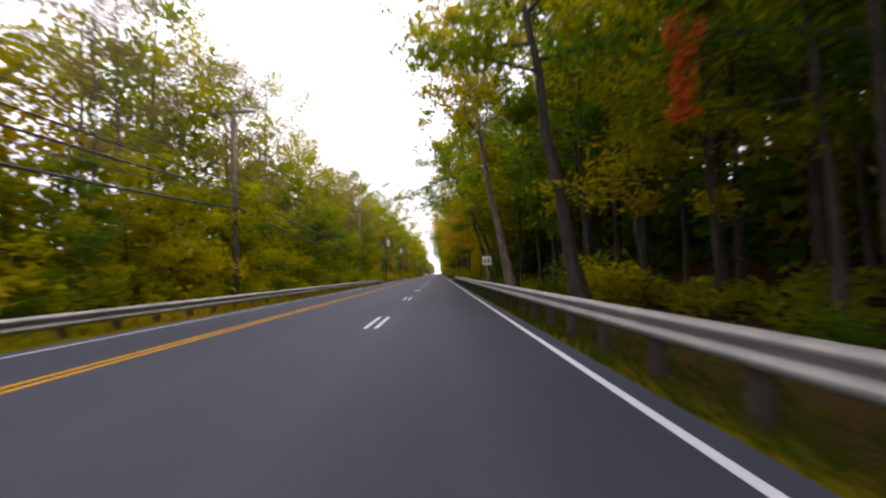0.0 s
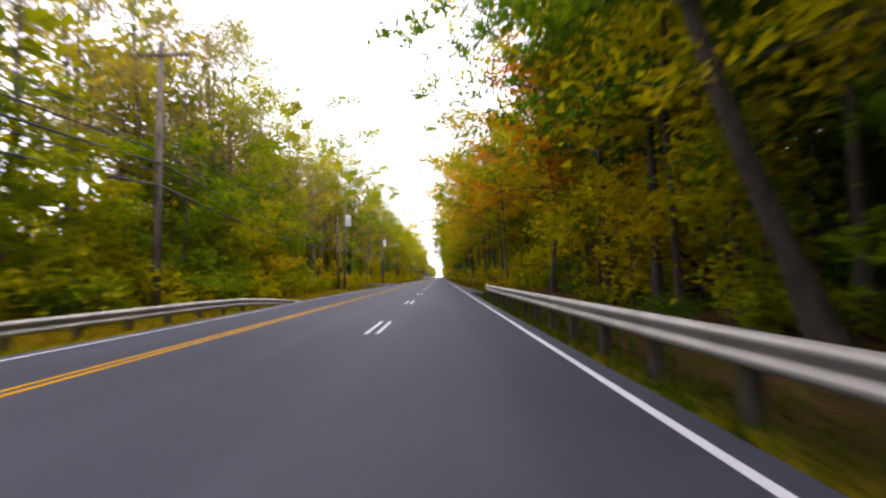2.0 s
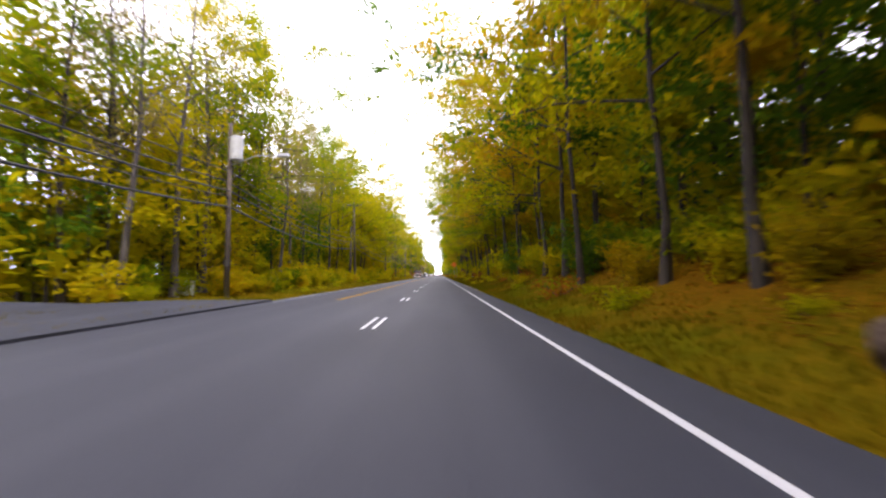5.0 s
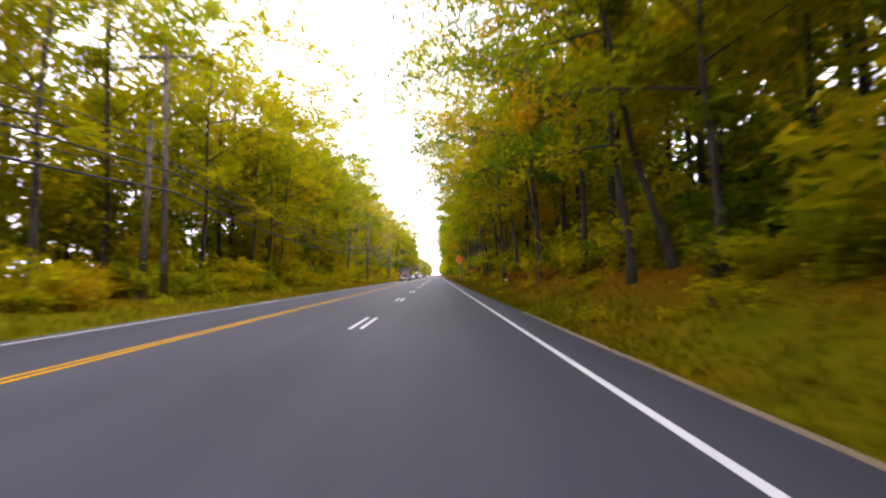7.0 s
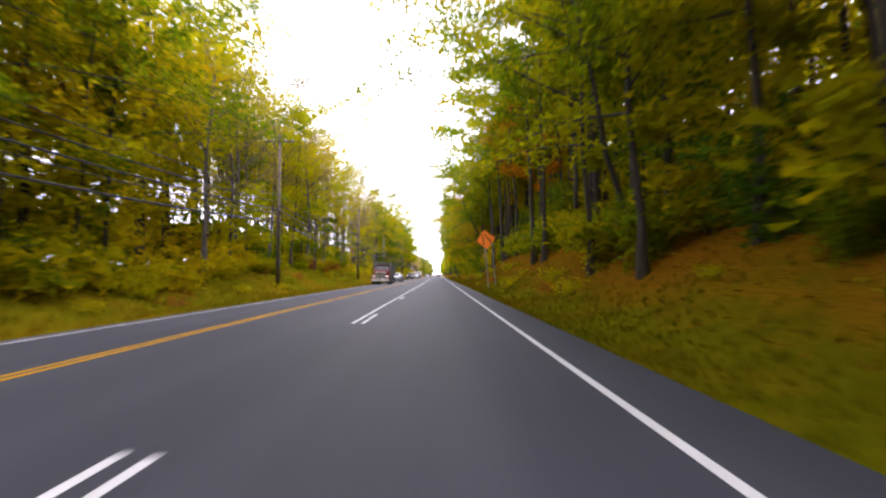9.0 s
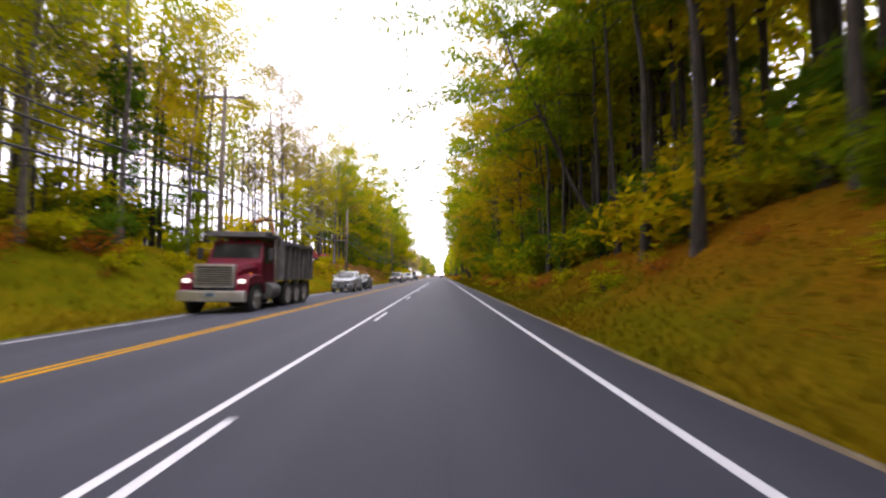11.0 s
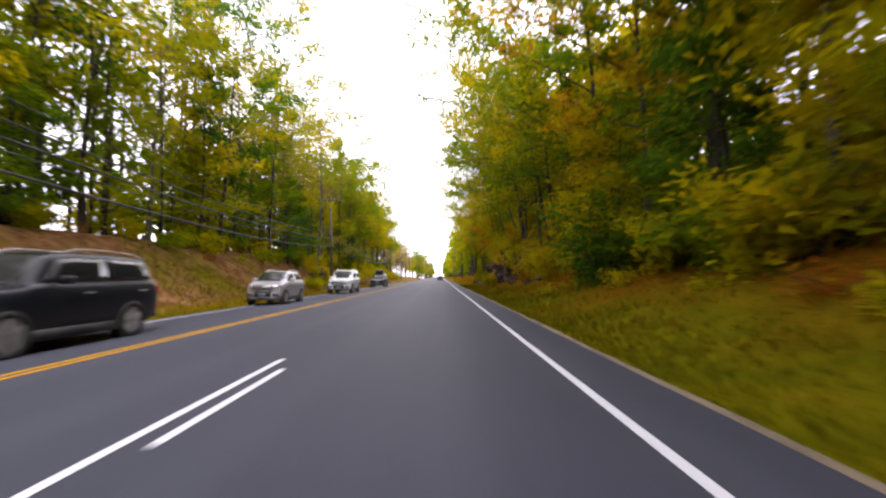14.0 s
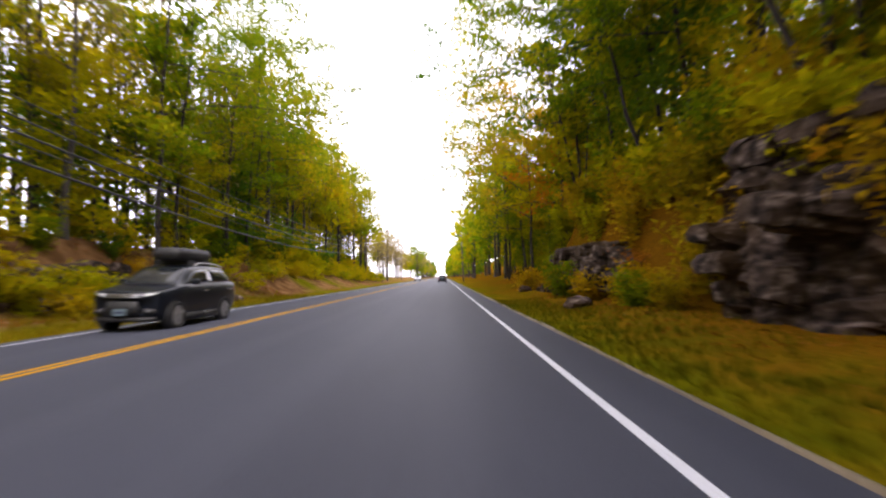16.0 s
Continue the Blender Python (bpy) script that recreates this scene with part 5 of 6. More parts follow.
def number_plate(parent, y, z, w=0.31, back=False):
    bm = bmesh.new()
    box(bm, -w / 2, w / 2, y - 0.012, y + 0.012, z - 0.08, z + 0.08)
    p = part("number_plate", bm, PLATE, parent)
    bm = bmesh.new()
    e = y + 0.014 if back else y - 0.014
    box(bm, -w * 0.36, w * 0.36, e - 0.003, e + 0.003, z - 0.035, z + 0.03)
    part("plate_bar", bm, BAR, p)


def sheet(name, fn, nu, nv, mat, parent, push, deep=0.03, label=""):
    """A thin curved panel over fn(u, v), u and v from 0 to 1, with an edge turned in by deep along push."""
    d, bm = Vector(push), bmesh.new()
    g = [[bm.verts.new(Vector(fn(i / nu, j / nv)) + d) for j in range(nv + 1)] for i in range(nu + 1)]
    for i in range(nu):
        for j in range(nv):
            bm.faces.new((g[i][j], g[i + 1][j], g[i + 1][j + 1], g[i][j + 1]))
    rim = [g[i][0] for i in range(nu)] + [g[nu][j] for j in range(nv)] + [g[i][nv] for i in range(nu, 0, -1)] + [g[0][j] for j in range(nv, 0, -1)]
    back = [bm.verts.new(v.co - d.normalized() * deep) for v in rim]
    for i in range(len(rim)):
        k = (i + 1) % len(rim)
        bm.faces.new((rim[i], back[i], back[k], rim[k]))
    bmesh.ops.recalc_face_normals(bm, faces=bm.faces[:])
    return part(name, bm, mat, parent, label, smooth=True)


def car(label, x, y, turn, paint, L=4.6, W=1.84, clear=0.24, hood=(0.78, 1.0), belt=1.02, roof=1.64, glass=(1.15, 1.85, 3.95, 4.45), tail=1.05, r=0.35, wheels=(0.85, 3.6), lights=False, lower=None, rails=False, chrome=True, category="car", bed=0.0, box_on_roof=False, square=False, frame_grille=False):
    """A car with its front at y = 0 and its length along +y; glass: windscreen foot and head, rear glass head and foot."""
    c = empty("car" if not bed else "pickup_truck", label, category, "traffic on the road", pose(x, y, road_z(x) if x > -9.5 else land_z(x, y), 0, 1.1 if x < CROWN else -1.1, turn))
    w, wr = W / 2, W / 2 * (0.74 if square else 0.68)
    g0, g1, g2, g3 = glass
    bow, stern = (0.13 if square else 0.26), 0.12  # how far the corners sweep back
    tops = [(0, hood[0]), (0.12, hood[0] + 0.05), (0.45, hood[0] + (hood[1] - hood[0]) * 0.55), (g0, hood[1]), (g0 + (g1 - g0) * 0.55, hood[1] + (roof - hood[1]) * 0.62), (g1, roof - 0.05), (g1 + 0.45, roof), ((g1 + g2) / 2, roof + 0.015), (g2, roof - 0.05), (g3, tail + 0.03), (L - 0.06, tail - 0.02), (L, tail - 0.06)]

    def rise(yy):
        return float(np.interp(yy, [p[0] for p in tops], [p[1] for p in tops]))

    def ring(yy):
        """Half a cross-section, from the floor's middle up to the roof's middle."""
        top = rise(yy)
        line = min(belt + 0.06 * yy / L, top - 0.03)
        f = max(0.0, (top - line - 0.03) / (roof - belt - 0.03))
        k = bend(yy, (0, 0.86), (0.15, 0.92), (0.5, 0.975), (1.0, 1.0), (L - 1.0, 1.0), (L - 0.3, 0.96), (L, 0.91))
        zb = clear + 0.12 * (1 - smooth_step(0, 0.35, yy)) + 0.16 * smooth_step(L - 0.4, L, yy)
        q, h = w * k, line - zb
        x8 = q * 0.84 + (wr - q * 0.84) * min(f, 1.0)
        z8 = line + 0.02 + (top - line - 0.05) * min(1.0, f * 1.4)
        pts = [(0, zb), (q * 0.84, zb), (q * 0.955, zb + 0.07), (q * 0.99, zb + 0.3 * h), (q, zb + 0.62 * h), (q * 0.985, zb + 0.84 * h), (q * 0.93, line), (q * 0.885, line + 0.012)]
        pts += [((q * 0.885 + x8) / 2 + 0.022 * f, (line + 0.012 + z8) / 2), (x8, z8), (x8 * 0.88, max(z8, top - 0.022)), (x8 * 0.5, top - 0.004), (0, top + 0.008)]
        out = []
        for a, z in pts:
            sweep = bow * (a / w) ** 2 * max(0.0, 1 - yy / 0.9) - stern * (a / w) ** 2 * max(0.0, 1 - (L - yy) / 0.7)
            out.append((a, yy + sweep, z))
        return out

    ys = sorted({0.0, 0.05, 0.14, 0.3, 0.55, g0 - 0.18, g0 - 0.03, g0 + 0.05, g0 + (g1 - g0) * 0.3, g0 + (g1 - g0) * 0.65, g1 - 0.06, g1 + 0.06, g1 + 0.45, (g1 + g2) / 2, g2 - 0.3, g2 - 0.05, g2 + (g3 - g2) * 0.35, g2 + (g3 - g2) * 0.75, min(g3 + 0.02, L - 0.1), L - 0.07, L})
    full = []
    for yy in ys:
        h = ring(yy)
        full.append(h + [(-a, b, z) for a, b, z in h[-2:0:-1]])
    body = part("body", loft(full), paint, c, smooth=True)
    sd = body.modifiers.new("rounding", "SUBSURF")
    sd.levels = sd.render_levels = 1

    def side(yy, v, s):
        """A point on the glass band of the side: v from the belt up to the roof's edge."""
        a, m, t = ring(yy)[7:10]
        p, q, k = (a, m, v * 2) if v < 0.5 else (m, t, v * 2 - 1)
        return s * (p[0] + (q[0] - p[0]) * k), yy, p[2] + (q[2] - p[2]) * k

    def over(yy, u):
        """A point across the hood, screen or roof: u from -1 to 1."""
        t = ring(yy)[9:13]
        xs, zs = [p[0] for p in t[::-1]], [p[2] for p in t[::-1]]
        a = abs(u) * xs[-1]
        return math.copysign(a, u), yy + 0.05 * u * u, float(np.interp(a, xs, zs))

    def nose(xx, z, back=0.0):
        """A point on the front, swept back towards the corners and the hood."""
        return xx, bow * (xx / w) ** 2 + 0.10 * smooth_step(hood[0] - 0.2, hood[0] + 0.1, z) + back, z

    mid = (g1 + g2) / 2 - 0.05
    for s in (1, -1):
        push = (s * 0.012, 0, 0.002)
        spans = [(lambda v: g0 + 0.30 + (g1 - g0 - 0.12) * v, lambda v: mid - 0.03)]
        if not bed:
            spans.append((lambda v: mid + 0.03, lambda v: g3 - 0.30 + (g2 - g3 + 0.10) * v))
        for a, b in spans:
            sheet("side_window", lambda u, v: side(a(v) + (b(v) - a(v)) * u, 0.1 + 0.72 * v, s), 6, 4, GLASS, c, push)
        bm = bmesh.new()
        box(bm, min(s * w * 0.95, s * (w + 0.19)), max(s * w * 0.95, s * (w + 0.19)), g0 + 0.55, g0 + 0.70, belt + 0.04, belt + 0.20, bevel=0.045)
        part("mirror", bm, paint, c, smooth=True)
        zl, tall = hood[0] - (0.08 if square else 0.01), 0.19 if square else 0.13
        lamp = sheet("headlamp", lambda u, v: nose(s * w * (0.50 + 0.36 * u), zl + 0.05 * u - tall * (1 - v) * (1 - 0.35 * u), -0.005), 6, 2, BLACK, c, (0, -0.02, 0), 0.1)
        sheet("lens", lambda u, v: nose(s * w * (0.53 + 0.28 * u), zl - 0.02 + 0.045 * u - tall * 0.62 * (1 - v) * (1 - 0.35 * u), -0.01), 4, 2, LAMP if lights else LENS, lamp, (0, -0.02, 0), 0.03)
        fog = sheet("fog_lamp_recess", lambda u, v: nose(s * w * (0.54 + 0.28 * u), clear + 0.22 + 0.14 * v * (1 - 0.3 * u), 0.015), 3, 2, BLACK, c, (0, -0.03, 0), 0.1)
        sheet("fog_lamp", lambda u, v: nose(s * w * (0.62 + 0.1 * u), clear + 0.25 + 0.07 * v, 0.0), 2, 2, DIM_LENS, fog, (0, -0.02, 0), 0.03)
        bm = bmesh.new()
        box(bm, min(s * w * 0.66, s * w * 0.88), max(s * w * 0.66, s * w * 0.88), L - 0.22, L - 0.03, tail - 0.3, tail - 0.06, bevel=0.03)
        part("tail_lamp", bm, RED_LENS, c)
        for yy in (g0 + 1.25, mid + 0.95):
            if yy < g3 - 0.5:
                bm = bmesh.new()
                box(bm, s * w * 0.985 - 0.012, s * w * 0.985 + 0.02, yy, yy + 0.2, belt - 0.16, belt - 0.125, bevel=0.008)
                part("door_handle", bm, CHROME if chrome else BLACK, c)
        for yy in wheels:
            wheel(c, s * (w + 0.015), yy, r, 0.22)
        sheet("sill", lambda u, v: (s * w * 0.965, wheels[0] + r * 1.15 + (wheels[1] - wheels[0] - r * 2.3) * u, clear - 0.03 + 0.2 * v), 2, 2, lower or BLACK, c, (s * 0.035, 0, 0), 0.08)
        if rails:
            bm = bmesh.new()
            n = 6
            line = [Vector(over(g1 + 0.3 + (g2 - g1 - 0.35) * k / n, s * 0.9)) + Vector((0, 0, 0.075 if 0 < k < n else 0.0)) for k in range(n + 1)]
            for a, b in zip(line, line[1:]):
                cyl(bm, a, b, 0.02, 0.02, 8)
            part("roof_rail", bm, CHROME if chrome else BLACK, c)
    sheet("windscreen", lambda u, v: over(g0 + (g1 - g0) * (0.06 + 0.86 * v), (u * 2 - 1) * 0.9), 8, 6, GLASS, c, (0, -0.012, 0.014))
    if not bed:
        sheet("rear_window", lambda u, v: over(g3 + (g2 - g3) * (0.18 + 0.7 * v), (u * 2 - 1) * 0.84), 6, 4, GLASS, c, (0, 0.012, 0.016))
        sheet("wiper", lambda u, v: over(g0 + (g1 - g0) * (0.045 + 0.03 * v), (u * 2 - 1) * 0.8), 8, 1, BLACK, c, (0, -0.02, 0.026), 0.02)
    gh = 0.24 if square else 0.12
    gr = sheet("grille", lambda u, v: nose(w * 0.5 * (u * 2 - 1), hood[0] - 0.02 - gh * (1 - v), -0.005), 6, 2, BLACK, c, (0, -0.02, 0), 0.08)
    for k in range(3):
        sheet("grille_bar", lambda u, v: nose(w * 0.48 * (u * 2 - 1), hood[0] - gh + gh * 0.3 * k + 0.016 * v, -0.01), 6, 1, CHROME if chrome and not frame_grille else BLACK, gr, (0, -0.025, 0), 0.03)
    if frame_grille:
        for s in (1, -1):
            sheet("grille_strip", lambda u, v: nose(s * w * (0.36 + 0.1 * u - 0.05 * (1 - v)), hood[0] - 0.02 - gh * (1 - v), -0.012), 2, 2, CHROME, gr, (0, -0.03, 0), 0.03)
    sheet("lower_grille", lambda u, v: nose(w * 0.45 * (u * 2 - 1) * (1 - 0.14 * v), clear + 0.18 + (hood[0] - gh - clear - 0.28) * v, -0.005), 6, 2, BLACK, c, (0, -0.02, 0), 0.08)
    sheet("skid_plate", lambda u, v: nose(w * 0.8 * (u * 2 - 1), clear + 0.02 + 0.11 * v, 0.03), 8, 2, lower or BLACK, c, (0, -0.03, 0), 0.12)
    bm = bmesh.new()
    box(bm, -w * 0.8, w * 0.8, L - 0.25, L + 0.02, clear + 0.1, clear + 0.3, bevel=0.06)
    part("rear_bumper", bm, lower or BLACK, c)
    number_plate(c, -0.045, clear + 0.27)
    number_plate(c, L + 0.03, tail - 0.3, back=True)
    if bed:
        bm = bmesh.new()
        box(bm, -w * 0.78, w * 0.78, g3 + 0.2, L - 0.12, tail - 0.02, tail + 0.05, bevel=0.02)
        part("bed_cover", bm, BLACK, c)
    if box_on_roof:
        bm = bmesh.new()
        box(bm, -0.42, 0.42, g1 - 0.1, g1 + 1.75, roof + 0.12, roof + 0.50, bevel=0.16)
        rb = part("roof_box", bm, BLACK, c, "black plastic roof box", smooth=True)
        for yy in (g1 + 0.4, g1 + 1.3):
            bm = bmesh.new()
            box(bm, -wr * 0.9, wr * 0.9, yy, yy + 0.05, roof - 0.01, roof + 0.13)
            part("roof_bar", bm, BLACK, rb)
    return c


SILVER = paint_material("silver_car_paint", (0.40, 0.41, 0.45), 0.45)
SILVER_COOL = paint_material("pale_blue_silver_paint", (0.33, 0.37, 0.42), 0.45)
CHARCOAL = paint_material("dark_teal_grey_paint", (0.012, 0.022, 0.026))
NAVY = paint_material("blackish_blue_paint", (0.006, 0.008, 0.014))
for dark_paint in (CHARCOAL, NAVY):
    dark_paint.node_tree.nodes["Principled BSDF"].inputs["Specular IOR Level"].default_value = 0.25
    dark_paint.node_tree.nodes["Principled BSDF"].inputs["Coat Weight"].default_value = 0.12
WHITE_CAR = paint_material("white_car_paint", (0.50, 0.53, 0.57))
RED_TRUCK = plain("dark_red_truck_paint", (0.095, 0.004, 0.016), 0.5, 0.0, 0.3, 2.0)
RED_TRUCK.node_tree.nodes["Principled BSDF"].inputs["Specular IOR Level"].default_value = 0.2
FADED_RED = plain("faded_red_pickup_paint", (0.30, 0.020, 0.032), 0.6)
GREY_PLASTIC = plain("grey_lower_cladding", (0.05, 0.05, 0.056), 0.7)
LANE = -7.8
car("pale silver compact SUV in the far lane", LANE, 302.3, 0, SILVER_COOL, 4.5, 1.84, 0.24, (0.98, 1.14), 1.14, 1.69, (0.92, 1.9, 3.85, 4.47), 1.12, 0.37, rails=True, lower=GREY_PLASTIC)
car("dark teal-grey saloon car in the far lane", LANE, 308.0, 0, CHARCOAL, 4.8, 1.84, 0.18, (0.76, 0.97), 0.98, 1.48, (1.15, 2.2, 3.3, 4.5), 1.04, 0.35, (0.92, 3.72))
car("blackish-blue large SUV with chrome grille in the far lane", LANE, 343.7, 0, NAVY, 5.2, 2.0, 0.28, (1.08, 1.22), 1.22, 1.9, (1.35, 1.95, 4.8, 5.12), 1.24, 0.42, (0.95, 4.0), lights=True, rails=True, square=True, frame_grille=True)
car("silver compact SUV with grey cladding in the far lane", LANE - 0.6, 359.5, 0, SILVER, 4.2, 1.84, 0.24, (0.98, 1.14), 1.14, 1.72, (0.88, 1.8, 3.6, 4.17), 1.12, 0.38, (0.82, 3.36), lower=GREY_PLASTIC, rails=True)
car("white large SUV with roof rails in the far lane", LANE - 0.15, 374.3, 0, WHITE_CAR, 4.85, 2.0, 0.28, (1.08, 1.22), 1.2, 1.94, (1.3, 1.85, 4.45, 4.78), 1.22, 0.42, (0.92, 3.75), rails=True, lower=GREY_PLASTIC, square=True)
car("blackish SUV carrying a roof box in the far lane", LANE + 0.05, 395.3, 0, NAVY, 4.5, 1.92, 0.24, (1.0, 1.16), 1.15, 1.77, (0.95, 1.85, 3.9, 4.47), 1.15, 0.38, (0.86, 3.5), box_on_roof=True, rails=True)
car("distant pale car in the far lane", LANE + 0.4, 520, 0, WHITE_CAR, lights=True)
car("distant dark SUV driving ahead in the near lane", 0.1, 487, 180, CHARCOAL, roof=1.7)
car("old dark red pickup truck parked on the bank", -21.2, 333.6, -52, FADED_RED, 4.6, 1.85, 0.3, (1.0, 1.12), 1.12, 1.8, (1.2, 1.6, 2.4, 2.65), 1.06, 0.38, (0.88, 3.65), category="pickup truck", bed=1.0, square=True)


def dump_truck(x, y):
    """A conventional three-axle tipper, front at y = 0."""
    t = empty("dump_truck", "dark red dump truck with chrome grille and grey tipper body", "truck", "traffic on the road", pose(x, y, road_z(x), 0, 1.1, 0))
    red, dark = RED_TRUCK, plain("dirty_dark_grey_steel", (0.09, 0.09, 0.095), 0.55, 0.4, 0.4)
    tip = plain("worn_grey_tipper_paint", (0.105, 0.10, 0.105), 0.6, 0.2, 0.45)
    hood = []
    for yy, w, z in ((0.25, 0.78, 1.62), (0.5, 0.82, 1.74), (1.7, 0.95, 1.86)):
        hood.append([(w, yy, 0.95), (w, yy, z - 0.16), (w * 0.86, yy, z), (-w * 0.86, yy, z), (-w, yy, z - 0.16), (-w, yy, 0.95)])
    soften(part("hood", loft(hood), red, t))
    bm = bmesh.new()
    box(bm, -0.70, 0.70, 0.1, 0.32, 0.92, 1.74, bevel=0.04)
    gr = part("grille", bm, CHROME, t, "chrome radiator surround")
    bm = bmesh.new()
    box(bm, -0.63, 0.63, 0.07, 0.14, 0.98, 1.66)
    part("grille_mesh", bm, BLACK, gr)
    for k in range(8):
        bm = bmesh.new()
        box(bm, -0.63, 0.63, 0.04, 0.08, 1.01 + k * 0.079, 1.035 + k * 0.079)
        part("grille_bar", bm, CHROME, gr)
    bm = bmesh.new()
    box(bm, -1.18, 1.18, -0.12, 0.12, 0.44, 0.82, bevel=0.05)
    part("front_bumper", bm, CHROME, t, "chrome steel bumper")
    number_plate(t, -0.14, 0.68)
    for s in (1, -1):
        ring = []
        for yy, z in ((0.12, 1.05), (0.2, 1.3), (0.7, 1.42), (1.4, 1.38), (1.75, 1.0)):
            ring.append([(s * 0.75, yy, z - 0.34), (s * 1.2, yy, z - 0.34), (s * 1.2, yy, z - 0.05), (s * 1.12, yy, z), (s * 0.75, yy, z)])
        part("fender", loft(ring), red, t)
        bm = bmesh.new()
        box(bm, min(s * 0.86, s * 1.08), max(s * 0.86, s * 1.08), 0.06, 0.2, 1.08, 1.22, bevel=0.03)
        part("headlamp", bm, LAMP, t)
        bm = bmesh.new()
        box(bm, min(s * 1.06, s * 1.16), max(s * 1.06, s * 1.16), 0.5, 0.6, 1.40, 1.45, bevel=0.02)
        part("turn_lamp", bm, AMBER_LENS, t)
        wheel(t, s * 1.2, 0.95, 0.52, 0.3)
        for yy in (4.35, 5.55, 6.75):
            wheel(t, s * 1.22, yy, 0.52, 0.55)
        bm = bmesh.new()
        cyl(bm, (s * 1.02, 3.18, 0.9), (s * 1.02, 3.18, 3.2), 0.07, 0.07, 12)
        part("exhaust_pipe", bm, CHROME, t)
        bm = bmesh.new()
        cyl(bm, (s * 0.7, 2.0, 0.8), (s * 0.7, 2.9, 0.8), 0.33, 0.33, 16)
        bmesh.ops.translate(bm, vec=(s * 0.35, 0, -0.05), verts=bm.verts[:])
        part("fuel_tank", bm, dark, t)
        bm = bmesh.new()
        box(bm, s * 1.38 - 0.1, s * 1.38 + 0.1, 1.72, 1.8, 1.95, 2.4, bevel=0.02)
        cyl(bm, (s * 1.0, 1.85, 2.3), (s * 1.38, 1.77, 2.3), 0.015, 0.015, 6)
        part("mirror", bm, BLACK, t)
    cab = [[(1.05, 1.6, 0.95), (1.05, 1.6, 1.85), (-1.05, 1.6, 1.85), (-1.05, 1.6, 0.95)], [(1.05, 1.7, 0.95), (1.05, 1.7, 1.95), (-1.05, 1.7, 1.95), (-1.05, 1.7, 0.95)], [(1.05, 2.0, 0.95), (0.98, 2.0, 2.68), (-0.98, 2.0, 2.68), (-1.05, 2.0, 0.95)], [(1.05, 3.05, 0.95), (0.98, 3.05, 2.72), (-0.98, 3.05, 2.72), (-1.05, 3.05, 0.95)]]
    soften(part("cab", loft(cab), red, t))
    quad_panel("windscreen", [(-0.94, 1.74, 2.02), (0.94, 1.74, 2.02), (0.9, 1.96, 2.56), (-0.9, 1.96, 2.56)], GLASS, t, 0.02)
    for s in (1, -1):
        pts = [(s * 1.03, 2.0, 1.85), (s * 1.03, 2.75, 1.85), (s * 1.0, 2.75, 2.5), (s * 1.0, 2.12, 2.5)]
        quad_panel("side_window", pts if s > 0 else pts[::-1], GLASS, t, 0.02)
        bm = bmesh.new()
        box(bm, s * 1.06 - 0.012, s * 1.06 + 0.012, 1.9, 2.95, 1.05, 1.78, bevel=0.01)
        part("cab_door", bm, red, t)
    bm = bmesh.new()
    for k in range(5):
        box(bm, -0.7 + k * 0.35 - 0.05, -0.7 + k * 0.35 + 0.05, 2.0, 2.1, 2.69, 2.76)
    part("marker_lamp", bm, RED_LENS, t)
    bm = bmesh.new()
    for s in (1, -1):
        box(bm, s * 0.42 - 0.08, s * 0.42 + 0.08, 0.5, 7.6, 0.62, 0.92)
    for yy in (3.4, 5.0, 7.4):
        box(bm, -0.42, 0.42, yy, yy + 0.12, 0.66, 0.88)
    part("chassis", bm, dark, t)
    bm = bmesh.new()
    tb = [[(1.22, 3.35, 1.15), (1.25, 3.35, 2.72), (1.17, 3.35, 2.72), (1.14, 3.35, 1.25), (-1.14, 3.35, 1.25), (-1.17, 3.35, 2.72), (-1.25, 3.35, 2.72), (-1.22, 3.35, 1.15)]]
    tb.append([(a, 7.7, z) for a, _, z in tb[0]])
    bm.free()
    tipper = part("tipper_body", loft(tb), tip, t, "worn grey steel tipper body")
    bm = bmesh.new()
    box(bm, -1.2, 1.2, 3.36, 3.44, 1.2, 2.85)
    box(bm, -1.15, 1.15, 1.7, 3.44, 2.86, 3.02)
    part("cab_shield", bm, tip, tipper)
    bm = bmesh.new()
    box(bm, -1.2, 1.2, 7.62, 7.72, 1.2, 2.6)
    part("tailgate", bm, tip, tipper)
    for s in (1, -1):
        for k in range(7):
            bm = bmesh.new()
            yy = 3.4 + k * 0.7
            box(bm, s * 1.28 - 0.05, s * 1.28 + 0.05, yy, yy + 0.1, 1.2, 2.72)
            part("rib", bm, tip, tipper)
        bm = bmesh.new()
        box(bm, s * 1.27 - 0.07, s * 1.27 + 0.07, 3.35, 7.7, 2.66, 2.8)
        part("top_rail", bm, tip, tipper)
        for yy in (3.9, 7.55):
            bm = bmesh.new()
            box(bm, min(s * 0.65, s * 1.2), max(s * 0.65, s * 1.2), yy, yy + 0.02, 0.25, 1.1)
            part("mud_flap", bm, BLACK, t)
    bm = bmesh.new()
    cyl(bm, (-1.2, 2.2, 3.0), (1.2, 2.2, 3.0), 0.09, 0.09, 12)
    part("tarp_roll", bm, BLACK, tipper)


dump_truck(LANE - 0.2, 282.3)


